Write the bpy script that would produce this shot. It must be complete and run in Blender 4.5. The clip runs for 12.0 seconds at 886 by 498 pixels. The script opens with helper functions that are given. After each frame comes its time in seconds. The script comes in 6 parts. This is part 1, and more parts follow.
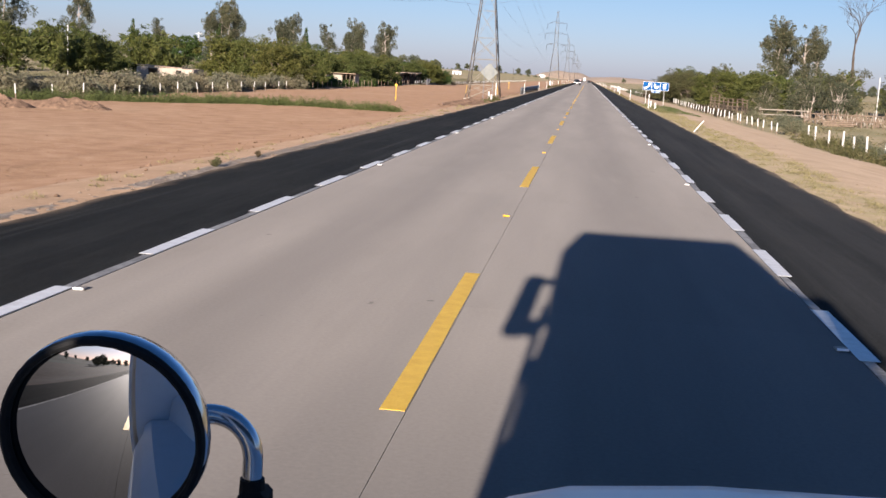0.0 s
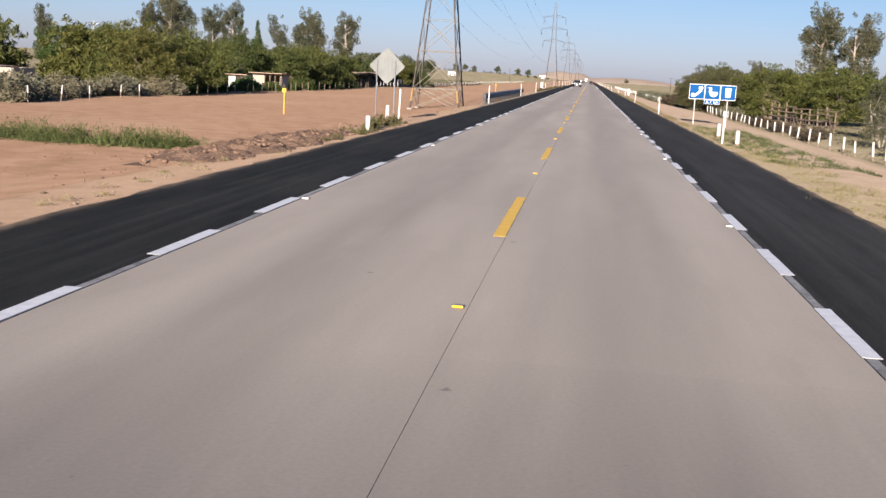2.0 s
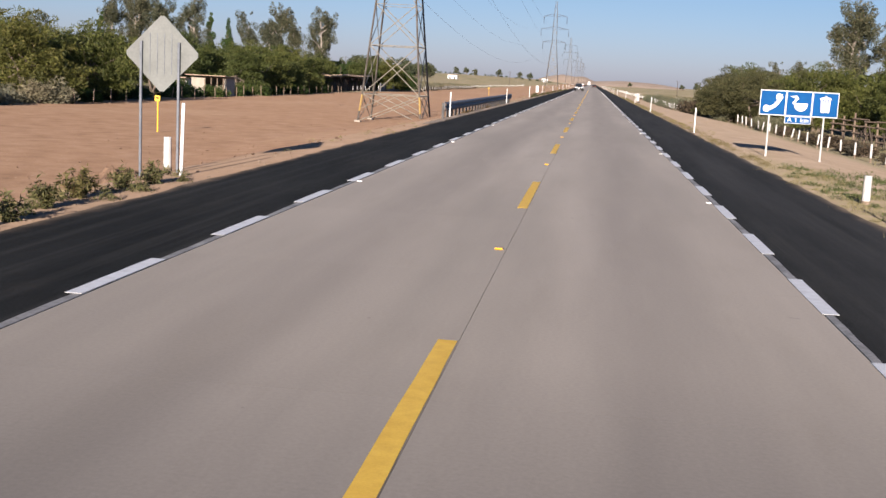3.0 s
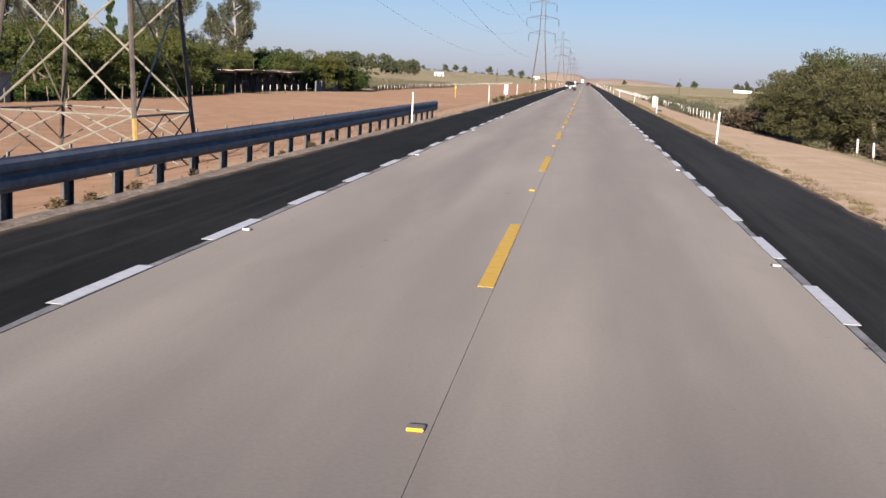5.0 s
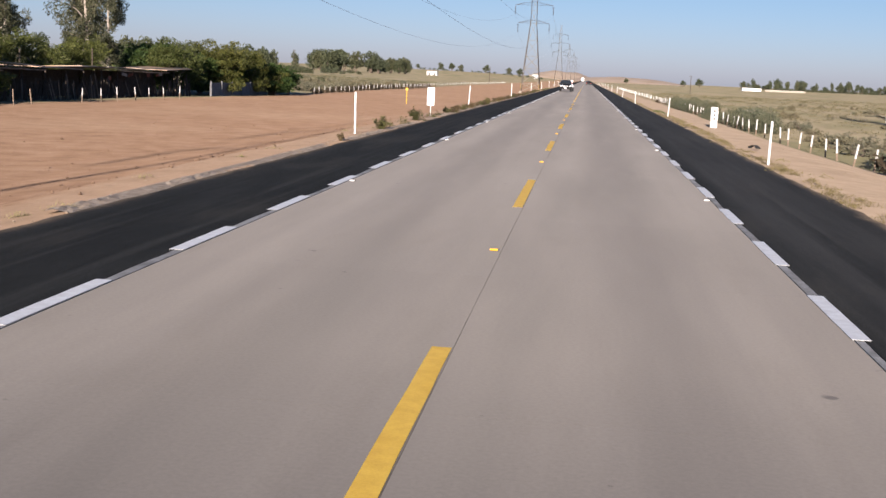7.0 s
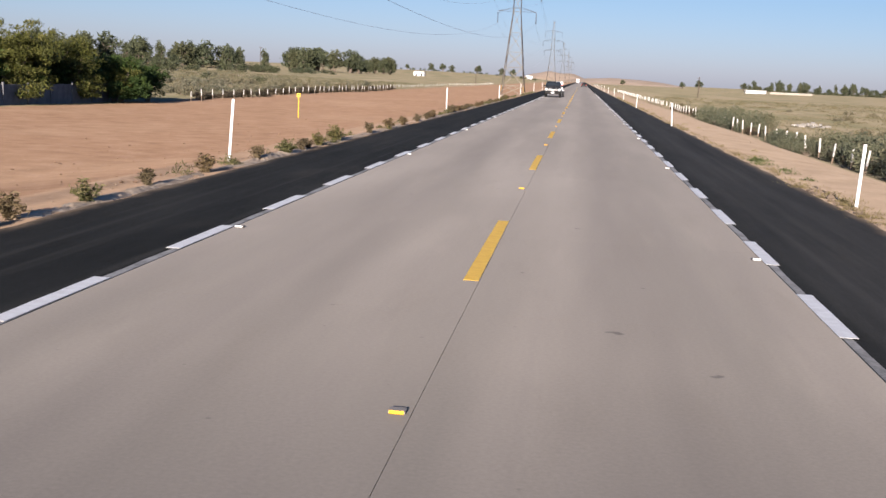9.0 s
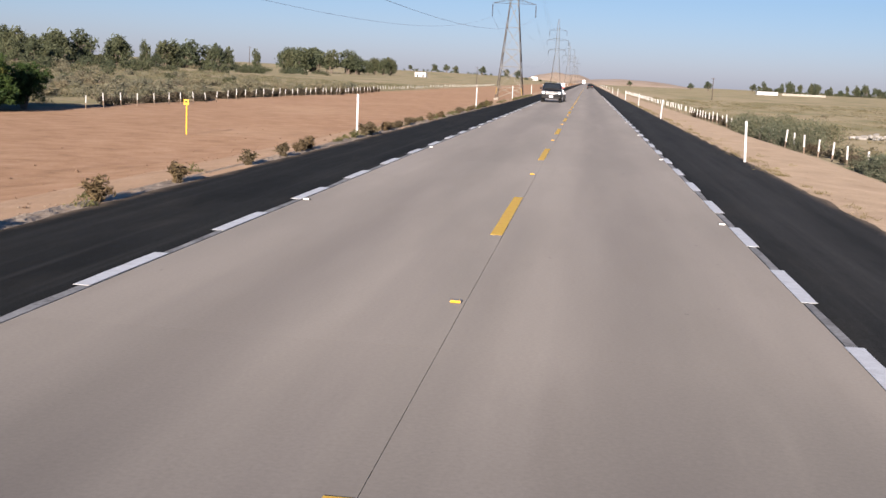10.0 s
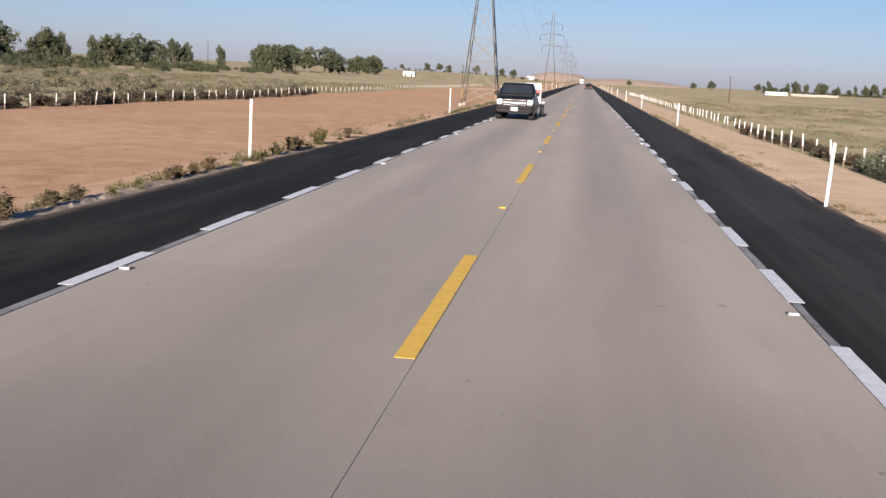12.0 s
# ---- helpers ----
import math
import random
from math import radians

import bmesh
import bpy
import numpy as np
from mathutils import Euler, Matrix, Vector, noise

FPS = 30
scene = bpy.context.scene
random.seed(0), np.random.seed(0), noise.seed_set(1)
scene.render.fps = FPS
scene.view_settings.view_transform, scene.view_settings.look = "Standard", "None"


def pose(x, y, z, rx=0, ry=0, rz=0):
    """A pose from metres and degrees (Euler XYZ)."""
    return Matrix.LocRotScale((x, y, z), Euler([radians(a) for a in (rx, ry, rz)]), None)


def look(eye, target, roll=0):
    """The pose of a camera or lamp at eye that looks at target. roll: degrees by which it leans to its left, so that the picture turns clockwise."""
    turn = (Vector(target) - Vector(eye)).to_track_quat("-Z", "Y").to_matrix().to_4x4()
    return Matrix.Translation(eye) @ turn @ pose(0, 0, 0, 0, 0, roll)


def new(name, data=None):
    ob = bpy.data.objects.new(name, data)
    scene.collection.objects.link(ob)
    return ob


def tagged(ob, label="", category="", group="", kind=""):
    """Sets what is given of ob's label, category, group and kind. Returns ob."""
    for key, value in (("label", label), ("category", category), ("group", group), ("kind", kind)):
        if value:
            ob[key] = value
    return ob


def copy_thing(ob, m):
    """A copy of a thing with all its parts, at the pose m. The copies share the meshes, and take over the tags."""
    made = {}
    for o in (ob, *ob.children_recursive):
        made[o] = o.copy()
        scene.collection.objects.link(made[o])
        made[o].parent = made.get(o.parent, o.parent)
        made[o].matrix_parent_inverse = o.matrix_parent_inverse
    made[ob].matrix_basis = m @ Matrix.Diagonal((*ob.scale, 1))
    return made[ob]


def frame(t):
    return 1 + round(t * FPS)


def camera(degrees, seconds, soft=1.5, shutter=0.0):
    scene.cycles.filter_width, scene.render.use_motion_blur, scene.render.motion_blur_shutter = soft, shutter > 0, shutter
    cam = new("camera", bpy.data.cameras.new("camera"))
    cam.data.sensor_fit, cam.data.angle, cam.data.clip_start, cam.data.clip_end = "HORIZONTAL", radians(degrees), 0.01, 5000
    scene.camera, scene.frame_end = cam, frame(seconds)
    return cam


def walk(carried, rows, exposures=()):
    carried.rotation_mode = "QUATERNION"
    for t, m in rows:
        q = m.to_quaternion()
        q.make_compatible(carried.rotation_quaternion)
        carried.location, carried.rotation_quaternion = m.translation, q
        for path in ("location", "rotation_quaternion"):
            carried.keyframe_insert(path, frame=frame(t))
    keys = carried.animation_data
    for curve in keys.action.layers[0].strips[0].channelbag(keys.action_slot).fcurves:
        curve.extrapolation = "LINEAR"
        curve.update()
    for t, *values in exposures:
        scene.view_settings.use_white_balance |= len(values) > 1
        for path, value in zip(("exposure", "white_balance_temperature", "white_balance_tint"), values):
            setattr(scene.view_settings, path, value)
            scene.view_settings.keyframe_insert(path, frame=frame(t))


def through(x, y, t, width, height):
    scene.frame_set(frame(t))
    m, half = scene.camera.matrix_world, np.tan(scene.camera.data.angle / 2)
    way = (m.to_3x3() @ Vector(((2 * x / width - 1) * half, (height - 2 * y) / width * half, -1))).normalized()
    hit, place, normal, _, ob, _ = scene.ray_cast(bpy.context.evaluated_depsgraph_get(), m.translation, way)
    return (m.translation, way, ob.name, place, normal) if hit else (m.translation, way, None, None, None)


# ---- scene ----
cam = camera(42.7, 12.0)
PATH = [
    (0, (1.066, -0.142, 2.114), (-1.247, 19.481, -0.979), 3.13),
    (0.5, (1.087, 12.452, 2.114), (-1.207, 32.088, -0.913), 2.76),
    (1, (1.064, 25.731, 2.114), (-1.207, 45.364, -0.951), 2.94),
    (1.5, (1.102, 38.714, 2.114), (-1.203, 58.348, -0.917), 2.86),
    (2, (1.045, 51.751, 2.114), (-1.307, 71.372, -0.961), 2.95),
    (2.5, (1.054, 65.930, 2.114), (-1.382, 85.547, -0.923), 2.81),
    (3, (1.014, 77.841, 2.114), (-1.393, 97.464, -0.905), 2.92),
    (5, (0.865, 130.375, 2.114), (-1.427, 150.007, -0.939), 2.93),
    (5.5, (0.868, 143.700, 2.114), (-1.370, 163.334, -0.968), 2.73),
    (6, (0.935, 155.969, 2.114), (-1.319, 175.602, -0.961), 2.50),
    (6.5, (0.986, 169.913, 2.114), (-1.327, 189.544, -0.935), 2.46),
    (7, (0.986, 183.181, 2.114), (-1.334, 202.808, -0.952), 2.55),
    (9, (1.013, 235.044, 2.114), (-1.222, 254.684, -0.933), 2.71),
    (9.5, (1.049, 248.297, 2.114), (-1.242, 267.937, -0.892), 2.70),
    (10, (1.101, 261.414, 2.114), (-1.242, 281.044, -0.918), 2.69),
    (10.5, (1.121, 274.577, 2.114), (-1.212, 294.207, -0.927), 2.49),
    (11, (1.151, 287.743, 2.114), (-1.146, 307.380, -0.908), 2.50),
    (11.5, (1.171, 300.174, 2.114), (-1.128, 319.813, -0.894), 2.54),
    (12, (1.221, 313.451, 2.114), (-1.094, 333.083, -0.923), 2.67),
]
walk(cam, [(t, look(eye, target, roll)) for t, eye, target, roll in PATH], exposures=[(t, 1.12 + d, 5960, 12) for t, d in ((0, 0.04), (2, 0.05), (2.5, -0.10), (3, -0.13), (5, -0.04), (5.5, 0.02), (6.5, -0.05), (7, -0.06), (9, 0.0), (10, -0.03), (10.5, -0.08), (12, -0.08))])

# ---- world, sun ----
SUN_EL = 14.0
world = bpy.data.worlds.new("world")
scene.world = world
world.use_nodes = True
wn = world.node_tree.nodes
sky = wn.new("ShaderNodeTexSky")
sky.sky_type = "NISHITA"
sky.sun_disc = False
sky.sun_elevation = radians(SUN_EL)
sky.sun_rotation = radians(181.7)
sky.air_density, sky.dust_density, sky.ozone_density = 1.0, 0.4, 5.0
wn["Background"].inputs["Strength"].default_value = 0.05
# hazy air low down, deeper blue overhead
haze = wn.new("ShaderNodeMix")
haze.data_type, haze.blend_type = "RGBA", "MULTIPLY"
haze.inputs["Factor"].default_value = 1.0
sky_up = wn.new("ShaderNodeSeparateXYZ")
world.node_tree.links.new(wn.new("ShaderNodeTexCoord").outputs["Generated"], sky_up.inputs[0])
low = wn.new("ShaderNodeMapRange")
low.inputs["From Min"].default_value, low.inputs["From Max"].default_value = 0.0, 0.07
world.node_tree.links.new(sky_up.outputs["Z"], low.inputs["Value"])
tint = wn.new("ShaderNodeMix")
tint.data_type = "RGBA"
tint.inputs["A"].default_value, tint.inputs["B"].default_value = (1.23, 1.07, 1.36, 1), (1.17, 0.99, 1.08, 1)
world.node_tree.links.new(low.outputs["Result"], tint.inputs["Factor"])
high = wn.new("ShaderNodeMapRange")
high.inputs["From Min"].default_value, high.inputs["From Max"].default_value = 0.15, 0.6
world.node_tree.links.new(sky_up.outputs["Z"], high.inputs["Value"])
deep = wn.new("ShaderNodeMix")
deep.data_type = "RGBA"
deep.inputs["B"].default_value = (0.66, 0.88, 1.02, 1)
world.node_tree.links.new(high.outputs["Result"], deep.inputs["Factor"])
world.node_tree.links.new(tint.outputs["Result"], deep.inputs["A"])
world.node_tree.links.new(deep.outputs["Result"], haze.inputs["B"])
world.node_tree.links.new(sky.outputs["Color"], haze.inputs["A"])
world.node_tree.links.new(haze.outputs["Result"], wn["Background"].inputs["Color"])
sun_data = bpy.data.lights.new("sun", "SUN")
sun_data.energy, sun_data.angle, sun_data.color = 5.0, radians(0.55), (1.0, 0.85, 0.69)
sun = new("sun", sun_data)
sun.matrix_world = look((0, 0, 30), (0.03 * 30, 30, 30 - 30 * math.tan(radians(SUN_EL))))


# ---- materials ----
def nodes_of(name):
    m = bpy.data.materials.new(name)
    m.use_nodes = True
    t = m.node_tree
    return m, t.nodes, t.links, t.nodes["Principled BSDF"]


def noise_node(n, l, vec, scale, detail=4.0, rough=0.55, stretch=(1, 1, 1)):
    mp = n.new("ShaderNodeMapping")
    mp.inputs["Scale"].default_value = stretch
    l.new(vec, mp.inputs["Vector"])
    t = n.new("ShaderNodeTexNoise")
    t.inputs["Scale"].default_value, t.inputs["Detail"].default_value, t.inputs["Roughness"].default_value = scale, detail, rough
    l.new(mp.outputs["Vector"], t.inputs["Vector"])
    return t.outputs["Fac"]


def ramp(n, l, fac, stops):
    r = n.new("ShaderNodeValToRGB")
    while len(r.color_ramp.elements) < len(stops):
        r.color_ramp.elements.new(0.5)
    for e, (at, c) in zip(r.color_ramp.elements, stops):
        e.position, e.color = at, (*c, 1) if len(c) == 3 else c
    l.new(fac, r.inputs["Fac"])
    return r.outputs["Color"]


def mixc(n, l, fac, a, b, kind="MIX"):
    m = n.new("ShaderNodeMix")
    m.data_type, m.blend_type = "RGBA", kind
    for sock, v in ((m.inputs["Factor"], fac), (m.inputs["A"], a), (m.inputs["B"], b)):
        if hasattr(v, "links"):
            l.new(v, sock)
        else:
            sock.default_value = v if isinstance(v, (int, float)) else (*v, 1)
    return m.outputs["Result"]


def ranged(n, l, v, lo, hi, a=0.0, b=1.0):
    m = n.new("ShaderNodeMapRange")
    m.interpolation_type = "SMOOTHSTEP"
    for k, x in zip(("From Min", "From Max", "To Min", "To Max"), (lo, hi, a, b)):
        m.inputs[k].default_value = x
    l.new(v, m.inputs["Value"])
    return m.outputs["Result"]


def mathn(n, l, op, a, b):
    m = n.new("ShaderNodeMath")
    m.operation = op
    for sock, v in zip(m.inputs, (a, b)):
        if hasattr(v, "links"):
            l.new(v, sock)
        else:
            sock.default_value = v
    return m.outputs["Value"]


def bump(n, l, bsdf, height, strength=0.3, dist=0.02):
    b = n.new("ShaderNodeBump")
    b.inputs["Strength"].default_value, b.inputs["Distance"].default_value = strength, dist
    l.new(height, b.inputs["Height"])
    l.new(b.outputs["Normal"], bsdf.inputs["Normal"])


def position(n):
    return n.new("ShaderNodeNewGeometry").outputs["Position"]


def simple(name, lo, hi, rough=0.6, scale=6.0, metal=0.0, bumpy=0.15, spec=0.4, dist=0.01):
    """A surface of two tones in noise at two scales, with fine relief."""
    m, n, l, b = nodes_of(name)
    tc = n.new("ShaderNodeTexCoord").outputs["Object"]
    f1, f2 = noise_node(n, l, tc, scale), noise_node(n, l, tc, scale * 9, 3)
    f = mathn(n, l, "ADD", mathn(n, l, "MULTIPLY", f1, 0.65), mathn(n, l, "MULTIPLY", f2, 0.35))
    l.new(ramp(n, l, f, [(0.35, lo), (0.65, hi)]), b.inputs["Base Color"])
    b.inputs["Roughness"].default_value, b.inputs["Metallic"].default_value = rough, metal
    b.inputs["Specular IOR Level"].default_value = spec
    if bumpy:
        bump(n, l, b, f2, bumpy, dist)
    return m


def concrete_material():
    m, n, l, b = nodes_of("road_concrete")
    pos = position(n)
    sep = n.new("ShaderNodeSeparateXYZ")
    l.new(pos, sep.inputs[0])
    x = sep.outputs["X"]
    patch = noise_node(n, l, pos, 0.6, 5, 0.55, (1, 0.10, 1))
    streak = noise_node(n, l, pos, 1.0, 4, 0.6, (2.2, 0.05, 1))
    fine = noise_node(n, l, pos, 28.0, 3, 0.7)
    tine = noise_node(n, l, pos, 1.0, 2, 0.5, (26, 0.6, 1))
    col = ramp(n, l, patch, [(0.32, (0.125, 0.114, 0.103)), (0.5, (0.147, 0.133, 0.120)), (0.68, (0.166, 0.151, 0.137))])
    col = mixc(n, l, ranged(n, l, streak, 0.45, 0.75, 0, 0.30), col, (0.125, 0.112, 0.105))
    # oil and rubber band in the middle of each lane
    off = mathn(n, l, "SUBTRACT", mathn(n, l, "ABSOLUTE", x, 0), 1.75)
    band = ranged(n, l, mathn(n, l, "ABSOLUTE", off, 0), 0.95, 0.15)
    col = mixc(n, l, mathn(n, l, "MULTIPLY", band, ranged(n, l, noise_node(n, l, pos, 0.5, 4, 0.6, (1, 0.12, 1)), 0.3, 0.7, 0.15, 0.55)), col, (0.088, 0.079, 0.073))
    cloud = noise_node(n, l, pos, 0.16, 4, 0.6, (1.6, 0.12, 1))
    col = mixc(n, l, ranged(n, l, cloud, 0.50, 0.75, 0, 0.2), col, (0.119, 0.107, 0.097))
    grime = noise_node(n, l, pos, 1.3, 6, 0.7, (1, 0.22, 1))
    col = mixc(n, l, ranged(n, l, grime, 0.5, 0.72, 0, 0.32), col, (0.114, 0.101, 0.088))
    pale_wear = noise_node(n, l, pos, 0.9, 5, 0.65, (1.0, 0.14, 1))
    col = mixc(n, l, ranged(n, l, pale_wear, 0.55, 0.75, 0, 0.22), col, (0.200, 0.181, 0.161))
    drip = noise_node(n, l, pos, 7.5, 2, 0.5)
    col = mixc(n, l, ranged(n, l, drip, 0.76, 0.80, 0, 0.5), col, (0.065, 0.058, 0.052))
    spot = noise_node(n, l, pos, 3.1, 2, 0.5)
    col = mixc(n, l, ranged(n, l, spot, 0.74, 0.78, 0, 0.75), col, (0.055, 0.049, 0.047))
    info = n.new("ShaderNodeObjectInfo").outputs["Random"]
    col = mixc(n, l, 1.0, col, ramp(n, l, info, [(0, (0.98, 0.98, 0.98)), (1, (1.02, 1.02, 1.02))]), "MULTIPLY")
    grain = ramp(n, l, fine, [(0.2, (0.86, 0.86, 0.86)), (0.8, (1.1, 1.1, 1.1))])
    l.new(mixc(n, l, 1.0, col, grain, "MULTIPLY"), b.inputs["Base Color"])
    b.inputs["Roughness"].default_value = 0.82
    b.inputs["Specular IOR Level"].default_value = 0.3
    b.inputs["Diffuse Roughness"].default_value = 0.85
    bump(n, l, b, mathn(n, l, "ADD", fine, mathn(n, l, "MULTIPLY", tine, 0.4)), 0.2, 0.003)
    return m


def asphalt_material():
    m, n, l, b = nodes_of("shoulder_asphalt")
    pos = position(n)
    sep = n.new("ShaderNodeSeparateXYZ")
    l.new(pos, sep.inputs[0])
    fine = noise_node(n, l, pos, 60, 3, 0.7)
    patch = noise_node(n, l, pos, 0.9, 6, 0.7, (1, 0.2, 1))
    streak = noise_node(n, l, pos, 1.0, 4, 0.6, (5, 0.05, 1))
    col = ramp(n, l, patch, [(0.3, (0.009, 0.0095, 0.0095)), (0.7, (0.019, 0.0195, 0.0195))])
    col = mixc(n, l, ranged(n, l, streak, 0.48, 0.70, 0, 0.5), col, (0.032, 0.032, 0.031))
    blotch = noise_node(n, l, pos, 0.45, 5, 0.65, (1.6, 0.35, 1))
    col = mixc(n, l, ranged(n, l, blotch, 0.5, 0.72, 0, 0.3), col, (0.042, 0.039, 0.035))
    film = mathn(n, l, "MULTIPLY", ranged(n, l, sep.outputs["X"], 3.3, 4.2), ranged(n, l, noise_node(n, l, pos, 1.0, 5, 0.65, (1.6, 0.06, 1)), 0.3, 0.7, 0.15, 0.5))
    col = mixc(n, l, film, col, (0.046, 0.046, 0.047))
    ax_ = mathn(n, l, "ABSOLUTE", sep.outputs["X"], 0)
    dust = mathn(n, l, "ADD", ax_, mathn(n, l, "MULTIPLY", noise_node(n, l, pos, 1.6, 5, 0.65, (1, 0.5, 1)), 0.5))
    col = mixc(n, l, ranged(n, l, dust, 5.95, 6.4, 0, 0.8), col, (0.202, 0.152, 0.109))
    grain = ramp(n, l, fine, [(0.25, (0.5, 0.5, 0.5)), (0.8, (1.6, 1.6, 1.6))])
    l.new(mixc(n, l, 1.0, col, grain, "MULTIPLY"), b.inputs["Base Color"])
    b.inputs["Roughness"].default_value = 0.95
    b.inputs["Specular IOR Level"].default_value = 0.05
    b.inputs["Diffuse Roughness"].default_value = 0.35
    bump(n, l, b, fine, 0.5, 0.01)
    return m


def ground_material():
    m, n, l, b = nodes_of("desert_ground")
    pos = position(n)
    sep = n.new("ShaderNodeSeparateXYZ")
    l.new(pos, sep.inputs[0])
    x, y = sep.outputs["X"], sep.outputs["Y"]
    big, mid, fine = noise_node(n, l, pos, 0.05, 5), noise_node(n, l, pos, 0.7, 6, 0.65), noise_node(n, l, pos, 9, 5, 0.7)
    rut = noise_node(n, l, pos, 1.0, 4, 0.6, (0.9, 0.025, 1))
    dirt = ramp(n, l, mid, [(0.3, (0.138, 0.086, 0.052)), (0.5, (0.186, 0.116, 0.073)), (0.72, (0.224, 0.150, 0.101))])
    dirt = mixc(n, l, ranged(n, l, rut, 0.56, 0.72, 0, 0.25), dirt, (0.167, 0.103, 0.064))
    dirt = mixc(n, l, ranged(n, l, big, 0.5, 0.7, 0, 0.35), dirt, (0.246, 0.172, 0.116))
    speck = noise_node(n, l, pos, 2.6, 3, 0.6)
    dirt = mixc(n, l, ranged(n, l, speck, 0.66, 0.74, 0, 0.6), dirt, (0.112, 0.071, 0.046))
    dirt = mixc(n, l, ranged(n, l, noise_node(n, l, pos, 5.5, 2, 0.6), 0.70, 0.76, 0, 0.6), dirt, (0.364, 0.305, 0.247))
    pale = ramp(n, l, mid, [(0.3, (0.178, 0.132, 0.093)), (0.7, (0.258, 0.199, 0.144))])
    dry = ramp(n, l, mid, [(0.3, (0.120, 0.098, 0.061)), (0.5, (0.175, 0.146, 0.094)), (0.75, (0.215, 0.182, 0.123))])
    green = ramp(n, l, mid, [(0.3, (0.085, 0.080, 0.043)), (0.7, (0.148, 0.130, 0.074))])
    field = mixc(n, l, ranged(n, l, noise_node(n, l, pos, 0.06, 4, 0.6, (1, 0.35, 1)), 0.42, 0.62), dry, green)
    wob = mathn(n, l, "MULTIPLY", mathn(n, l, "SUBTRACT", mid, 0.5), 3.0)
    xw = mathn(n, l, "ADD", x, wob)
    right_strip = ranged(n, l, xw, 5.0, 5.6)
    left_edge = mathn(n, l, "MULTIPLY", ranged(n, l, xw, -8.6, -7.2), ranged(n, l, xw, -5.0, -5.6))
    col = mixc(n, l, right_strip, dirt, pale)
    col = mixc(n, l, mathn(n, l, "MULTIPLY", left_edge, 0.3), col, (0.259, 0.207, 0.153))
    col = mixc(n, l, ranged(n, l, xw, 13.6, 15.2), col, field)
    col = mixc(n, l, ranged(n, l, xw, -40.5, -42.5), col, field)
    # dry verge grass along the right shoulder at the start
    verge = mathn(n, l, "MULTIPLY", ranged(n, l, xw, 7.9, 6.9), ranged(n, l, y, 128, 105))
    verge = mathn(n, l, "MULTIPLY", verge, right_strip)
    col = mixc(n, l, mathn(n, l, "MULTIPLY", verge, ranged(n, l, noise_node(n, l, pos, 2.2, 5, 0.7), 0.35, 0.6, 0, 0.8)), col, (0.167, 0.147, 0.076))
    grain = ramp(n, l, fine, [(0.2, (0.8, 0.8, 0.8)), (0.8, (1.15, 1.15, 1.15))])
    l.new(mixc(n, l, 1.0, col, grain, "MULTIPLY"), b.inputs["Base Color"])
    b.inputs["Roughness"].default_value = 0.95
    b.inputs["Specular IOR Level"].default_value = 0.1
    b.inputs["Diffuse Roughness"].default_value = 0.9
    bump(n, l, b, mathn(n, l, "ADD", fine, mathn(n, l, "MULTIPLY", mid, 0.3)), 0.25, 0.03)
    return m


def leaf_material(name, dark, light, dry=None, through=0.25, vary=0.7):
    m, n, l, b = nodes_of(name)
    rnd = n.new("ShaderNodeNewGeometry").outputs["Random Per Island"]
    pos = position(n)
    stops = [(0.0, dark), (0.75, light)] + ([(0.97, dry)] if dry else [])
    col = mixc(n, l, ranged(n, l, noise_node(n, l, pos, 0.45, 3), 0.4, 0.62, 0.0, 0.42), ramp(n, l, rnd, stops), dark)
    info = n.new("ShaderNodeObjectInfo").outputs["Random"]
    col = mixc(n, l, vary, col, ramp(n, l, info, [(0.0, (0.74, 0.86, 0.85)), (0.4, (0.95, 1.0, 0.95)), (0.75, (1.06, 1.06, 0.9)), (1.0, (1.14, 1.04, 0.9))]), "MULTIPLY")
    l.new(col, b.inputs["Base Color"])
    b.inputs["Roughness"].default_value = 0.65
    b.inputs["Specular IOR Level"].default_value = 0.25
    tr = n.new("ShaderNodeBsdfTranslucent")
    l.new(col, tr.inputs["Color"])
    mx = n.new("ShaderNodeMixShader")
    mx.inputs[0].default_value = through
    l.new(b.outputs[0], mx.inputs[1])
    l.new(tr.outputs[0], mx.inputs[2])
    l.new(mx.outputs[0], n["Material Output"].inputs["Surface"])
    return m


CONCRETE, ASPHALT, GROUND = concrete_material(), asphalt_material(), ground_material()
WHITE_LINE = simple("white_road_paint", (0.66, 0.64, 0.61), (0.86, 0.85, 0.83), 0.6, 7)
OLD_LINE = simple("worn_road_paint", (0.15, 0.14, 0.125), (0.42, 0.40, 0.37), 0.75, 2.2)
JOINT_FILL = simple("joint_filler", (0.06, 0.054, 0.048), (0.13, 0.118, 0.105), 0.8, 4)
YELLOW_LINE = simple("yellow_road_paint", (0.82, 0.47, 0.045), (0.97, 0.62, 0.08), 0.6, 7)
STUD_YELLOW = simple("yellow_reflector", (0.85, 0.40, 0.02), (0.95, 0.52, 0.04), 0.25, 10, bumpy=0)
STUD_WHITE = simple("white_reflector", (0.8, 0.8, 0.78), (0.9, 0.9, 0.88), 0.25, 10, bumpy=0)
STUD_BASE = simple("stud_base", (0.25, 0.22, 0.18), (0.35, 0.3, 0.25), 0.6, 10)
WHITE_POST = simple("white_post_paint", (0.60, 0.59, 0.56), (0.74, 0.73, 0.70), 0.55, 8)
WEATHERED_WHITE = simple("weathered_white_post", (0.46, 0.43, 0.39), (0.68, 0.66, 0.62), 0.7, 5)
